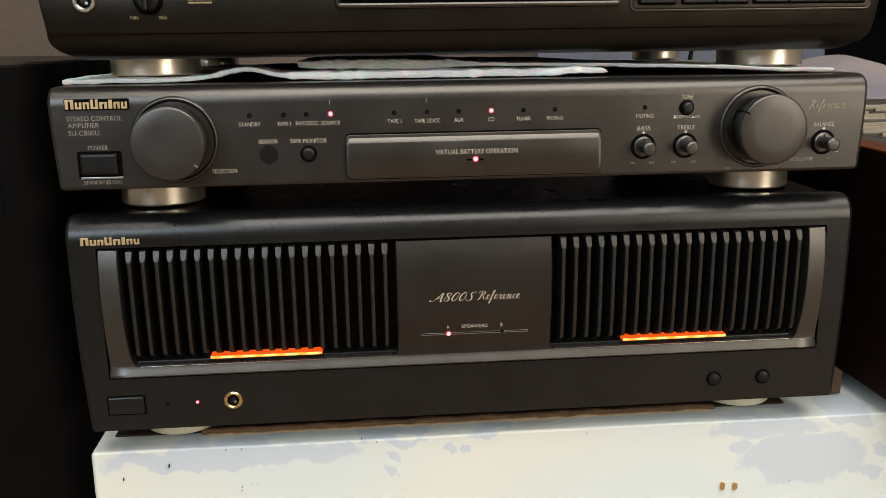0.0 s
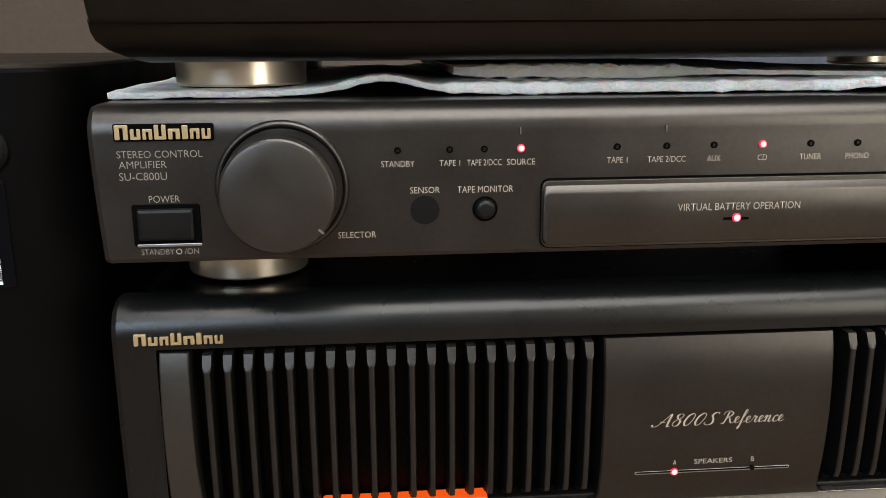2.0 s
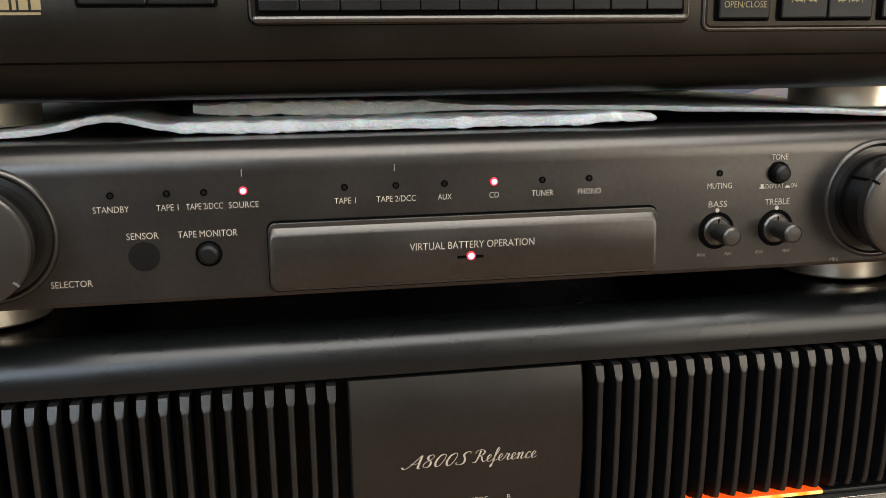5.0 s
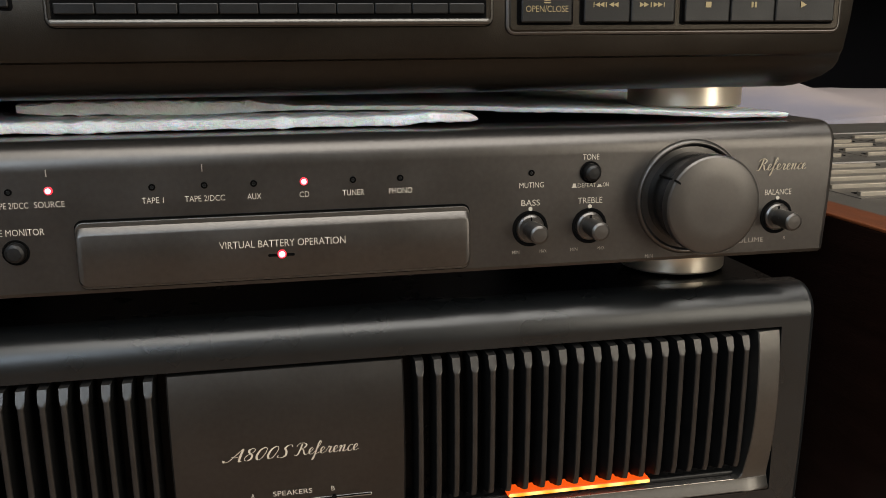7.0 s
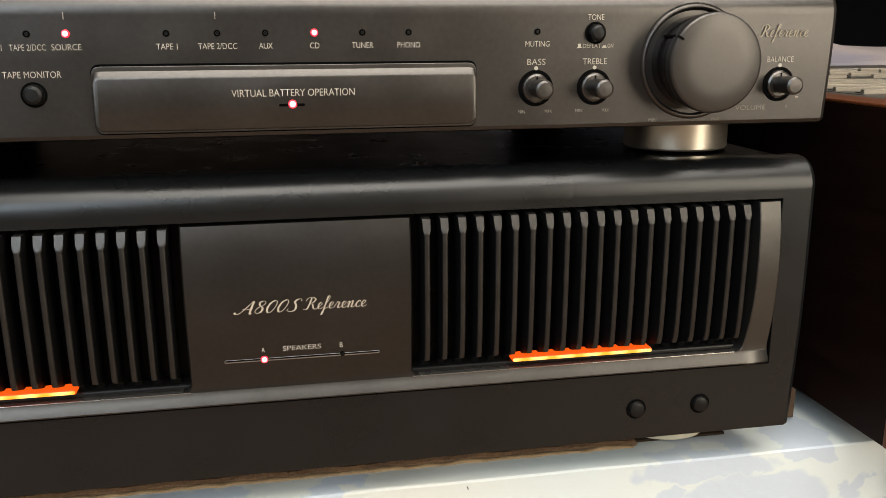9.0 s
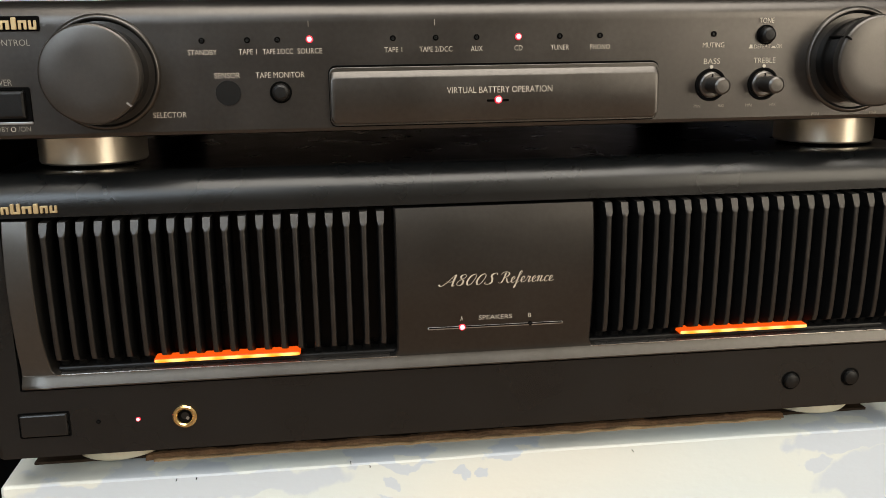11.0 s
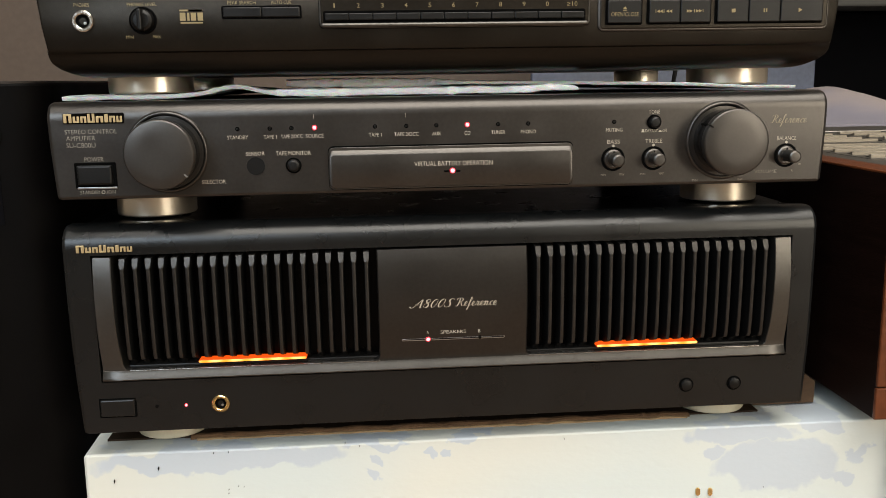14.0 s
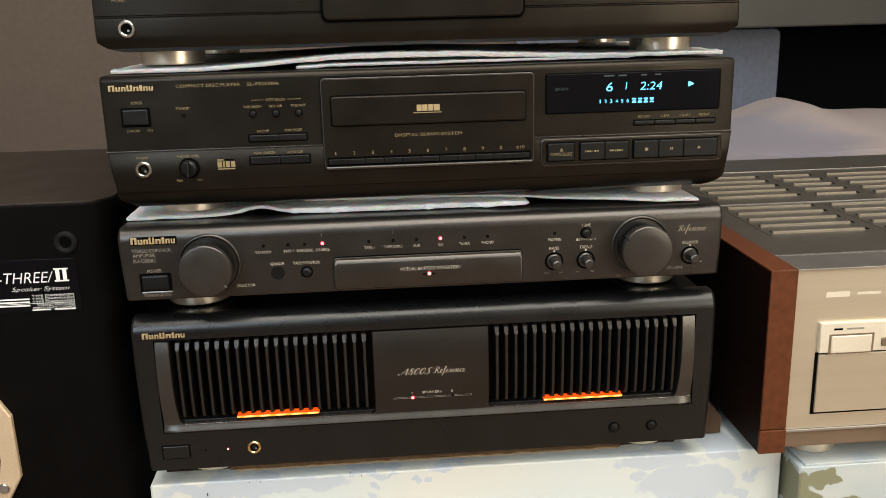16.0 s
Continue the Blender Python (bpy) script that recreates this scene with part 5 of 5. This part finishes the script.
# added block for a brown patch that shifts like a reflection; shade in its colour
wedge = thing("reflection_block", "added brown block in place of a reflection between amplifier and receiver", "cardboard", at=(0.224, 0.12, BOX_TOP))
bm = bmesh.new()
outline = [(0.2030, BOX_TOP), (0.2445, BOX_TOP), (0.2447, 0.5085), (0.2300, 0.5190), (0.2212, 0.5250), (0.2208, 0.5080), (0.2030, 0.5060)]
loft(bm, [[(x, y, z) for x, z in outline] for y in (0.0420, 0.0426, 0.2200)])
part("block", bm, "cardboard", wedge, "", 0.3)


# ---------------------------------------------------------------- loudspeaker
spk = thing("loudspeaker", "large black loudspeaker with beige-rimmed woofer, standing on floor", "loudspeaker", at=(-0.42, 0.2, 0))
SX0, SX1, SY0, SY1, SZ = -0.607, -0.2375, 0.050, 0.335, 0.7112
bm = bmesh.new()
outline = []
for cx, cy, a0 in ((SX1 - 0.022, SY1 - 0.004, 0), (SX0 + 0.022, SY1 - 0.004, 90), (SX0 + 0.022, SY0 + 0.022, 180), (SX1 - 0.022, SY0 + 0.022, 270)):
    rad = 0.022 if a0 >= 180 else 0.004
    for k in range(9):
        a = radians(a0 + 90 * k / 8)
        outline.append((cx + 0.022 * math.cos(a), cy + rad * math.sin(a)))
rings = []
for z, s in ((0.03, 0.0), (SZ - 0.002, 0.0), (SZ - 0.0006, 0.0006), (SZ, 0.002)):
    rings.append([(x + (s if x < -0.42 else -s), y + (s if y < 0.2 else -s), z) for x, y in outline])
loft(bm, rings)
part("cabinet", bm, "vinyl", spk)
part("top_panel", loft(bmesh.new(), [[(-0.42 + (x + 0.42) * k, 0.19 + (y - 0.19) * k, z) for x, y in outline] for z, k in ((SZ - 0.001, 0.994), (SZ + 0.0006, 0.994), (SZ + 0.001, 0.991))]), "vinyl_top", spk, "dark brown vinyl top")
part("plinth", box(SX0 + 0.02, SX1 - 0.02, SY0 + 0.02, SY1 - 0.02, 0, 0.031, 0), "black", spk)
part("grille_peg", ring_band(0.0042, 0.0088, SY0 - 0.0030, SY0 + 0.002, -0.2722, 0.6808, 36, 0.0016), "rubber", spk, "black round grille peg cup")
part("peg_bore", turned([(0.0001, SY0 - 0.0004), (0.0044, SY0 - 0.0004), (0.0044, SY0 + 0.001)], -0.2722, 0.6808, 24), "void", spk)
lab = part("name_plate", slab(-0.3890, -0.2665, 0.6265, 0.6685, SY0 - 0.0006, SY0 + 0.001, 0.001, 0.0002), "glass", spk, "black name plate with white lettering")
LY = SY0 - 0.0009
lettering("-THREE/", -0.3262, -0.2848, 0.6545, 0.0088, LY, "white_print", lab, shear=0.25)
bars([(-0.2842, -0.2733)], 0.6605, 0.0012, LY, "white_print", lab, "numeral")
bars([(-0.2842, -0.2733)], 0.6510, 0.0012, LY, "white_print", lab, "numeral")
bars([(-0.2829, -0.2799), (-0.2776, -0.2746)], 0.6558, 0.0094, LY - 0.0001, "white_print", lab, "numeral")
lettering("Speaker System", -0.3170, -0.2740, 0.6455, 0.0034, LY, "white_print", lab, shear=0.4)
for z, body, x0, x1 in ((0.6398, "TYPE DIAPHRAGM", -0.3030, -0.2715), (0.6374, "TYPE DIAPHRAGM", -0.3030, -0.2715), (0.6350, "TYPE DIAPHRAGM", -0.3030, -0.2715), (0.6322, "SOUND PRESSURE", -0.3000, -0.2715), (0.6300, "IMPEDANCE 6 OHMS", -0.3030, -0.2715)):
    lettering(body, x0, x1, z, 0.0017, LY, "white_print", lab)
bars([(-0.3490, -0.3050)], 0.6374, 0.0012, LY, "white_print", lab)
bars([(-0.3490, -0.3050)], 0.6350, 0.0012, LY, "white_print", lab)
bars([(-0.3490, -0.2715)], 0.6336, 0.0004, LY, "white_print", lab)
bars([(-0.3490, -0.3050)], 0.6322, 0.0012, LY, "white_print", lab)
bars([(-0.2870, -0.2715)], 0.6284, 0.0012, LY, "white_print", lab)
bars([(-0.3040, -0.2900)], 0.6284, 0.0010, LY, "white_print", lab)
WX, WZ = -0.4320, 0.515
bm = bmesh.new()
n = 48
outer, inner = [], []
for k in range(n):
    a = 2 * math.pi * k / n
    ap = (math.degrees(a) + 0) % 30
    ap = ap if ap <= 15 else ap - 30
    ro = 0.1 / math.cos(radians(ap))
    outer.append((WX + ro * math.cos(a), WZ + ro * math.sin(a)))
    inner.append((WX + 0.0875 * math.cos(a), WZ + 0.0875 * math.sin(a)))
loops = [[(x, SY0 + 0.001, z) for x, z in outer], [(x, SY0 - 0.0035, z) for x, z in outer], [(WX + (x - WX) * 0.99, SY0 - 0.0045, WZ + (z - WZ) * 0.99) for x, z in outer], [(x, SY0 - 0.0045, z) for x, z in inner], [(x, SY0 + 0.001, z) for x, z in inner]]
loft(bm, loops, cap=False)
woof = part("woofer_frame", bm, "beige", spk, "twelve-sided beige woofer frame")
part("surround", turned([(0.080, SY0 + 0.004), (0.0815, SY0 - 0.0035), (0.0845, SY0 - 0.0052), (0.0874, SY0 - 0.003), (0.0876, SY0 + 0.001)], WX, WZ, 64), "rubber", woof)
part("cone", turned([(0.0001, SY0 - 0.0005), (0.022, SY0 - 0.002), (0.026, SY0 - 0.0015), (0.055, SY0 - 0.003), (0.0805, SY0 - 0.0046), (0.0805, SY0 + 0.0005)], WX, WZ, 64), "cone", woof, "woven dark cone")
for k in range(8):
    a = radians(-22 + 45 * k)
    bx, bz = WX + 0.0930 * math.cos(a), WZ + 0.0930 * math.sin(a)
    part("bolt", turned([(0.0018, SY0 - 0.0075), (0.0036, SY0 - 0.0072), (0.0042, SY0 - 0.0062), (0.0042, SY0 - 0.004)], bx, bz, 18), "silver", woof)


# ---------------------------------------------------------------- things behind
def sheet_bed():
    t = thing("draped_table", "low table draped with a rumpled lavender sheet", "table", at=(0.9, 0.8, 0))
    bm = bmesh.new()
    nx, ny = 60, 40
    grid = []
    for i in range(nx + 1):
        col = []
        for j in range(ny + 1):
            x, y = 0.02 + 1.70 * i / nx, 0.49 + 0.78 * j / ny
            u = min(1, max(0, (y - 0.52) / 0.30))
            z = 0.652 + (0.010 + 0.030 * hump(x, 0.640, 0.06)) * u * u * (3 - 2 * u) + 0.006 * noise.noise((x * 5, y * 5, 0)) + 0.003 * noise.noise((x * 14, y * 11, 2))
            col.append(bm.verts.new((x, y, z)))
        grid.append(col)
    for i in range(nx):
        for j in range(ny):
            bm.faces.new((grid[i][j], grid[i + 1][j], grid[i + 1][j + 1], grid[i][j + 1]))
    front = [bm.verts.new((grid[i][0].co.x, 0.488, 0.02)) for i in range(nx + 1)]
    for i in range(nx):
        bm.faces.new((front[i], front[i + 1], grid[i + 1][0], grid[i][0]))
    part("sheet", bm, "sheet", t, "rumpled lavender sheet", 1.5)
    part("table_block", box(0.03, 1.71, 0.495, 1.26, 0, 0.62, 0.004), "dark_box", t)


sheet_bed()
shelf = thing("wall_shelf", "grey-olive shelf board over the draped table", "shelf", at=(1.0, 1.0, 0.8))
part("board", box(0.30, 1.75, 0.78, 1.30, 0.8065, 0.90, 0.003), "olive", shelf)
cab = thing("black_cabinet", "black cabinet standing under the shelf", "cabinet", at=(0.95, 1.0, 0.62))
part("cabinet_body", box(0.645, 1.70, 0.86, 1.25, 0.64, 0.8055, 0.006), "dark_box", cab)
pan = thing("plastic_panel", "blue-grey plastic panel with rounded corner, leaning under shelf", "panel", at=(0.5, 0.9, 0.66))
part("sheet_panel", slab(0.20, 0.648, 0.655, 0.8040, 0.850, 0.858, 0.012, 0.002), "blue_grey", pan)
cord = thing("cable", "thin black cable behind the disc player", "cable", at=(0.30, 0.4, 0.7))
bm = bmesh.new()
rings = []
for k in range(13):
    u = k / 12
    c = Vector((0.268 - 0.030 * u, 0.34, 0.86 - 0.20 * u))
    rings.append([(c.x + 0.0022 * math.cos(2 * math.pi * q / 8), c.y + 0.0022 * math.sin(2 * math.pi * q / 8), c.z) for q in range(8)])
loft(bm, rings)
part("cord", bm, "rubber", cord)
lead = thing("cable", "thin black cable lying on carton under the receiver", "cable", at=(0.30, 0.04, BOX_TOP))
bm = bmesh.new()
rings = []
for k in range(17):
    u = k / 16
    c = Vector((0.288 + 0.12 * u, 0.038 + 0.012 * math.sin(3.0 * u), BOX_TOP - 0.0028))
    rings.append([(c.x, c.y + 0.0012 * math.cos(2 * math.pi * q / 8), c.z + 0.0012 * math.sin(2 * math.pi * q / 8)) for q in range(8)])
loft(bm, rings)
part("cord", bm, "rubber", lead)
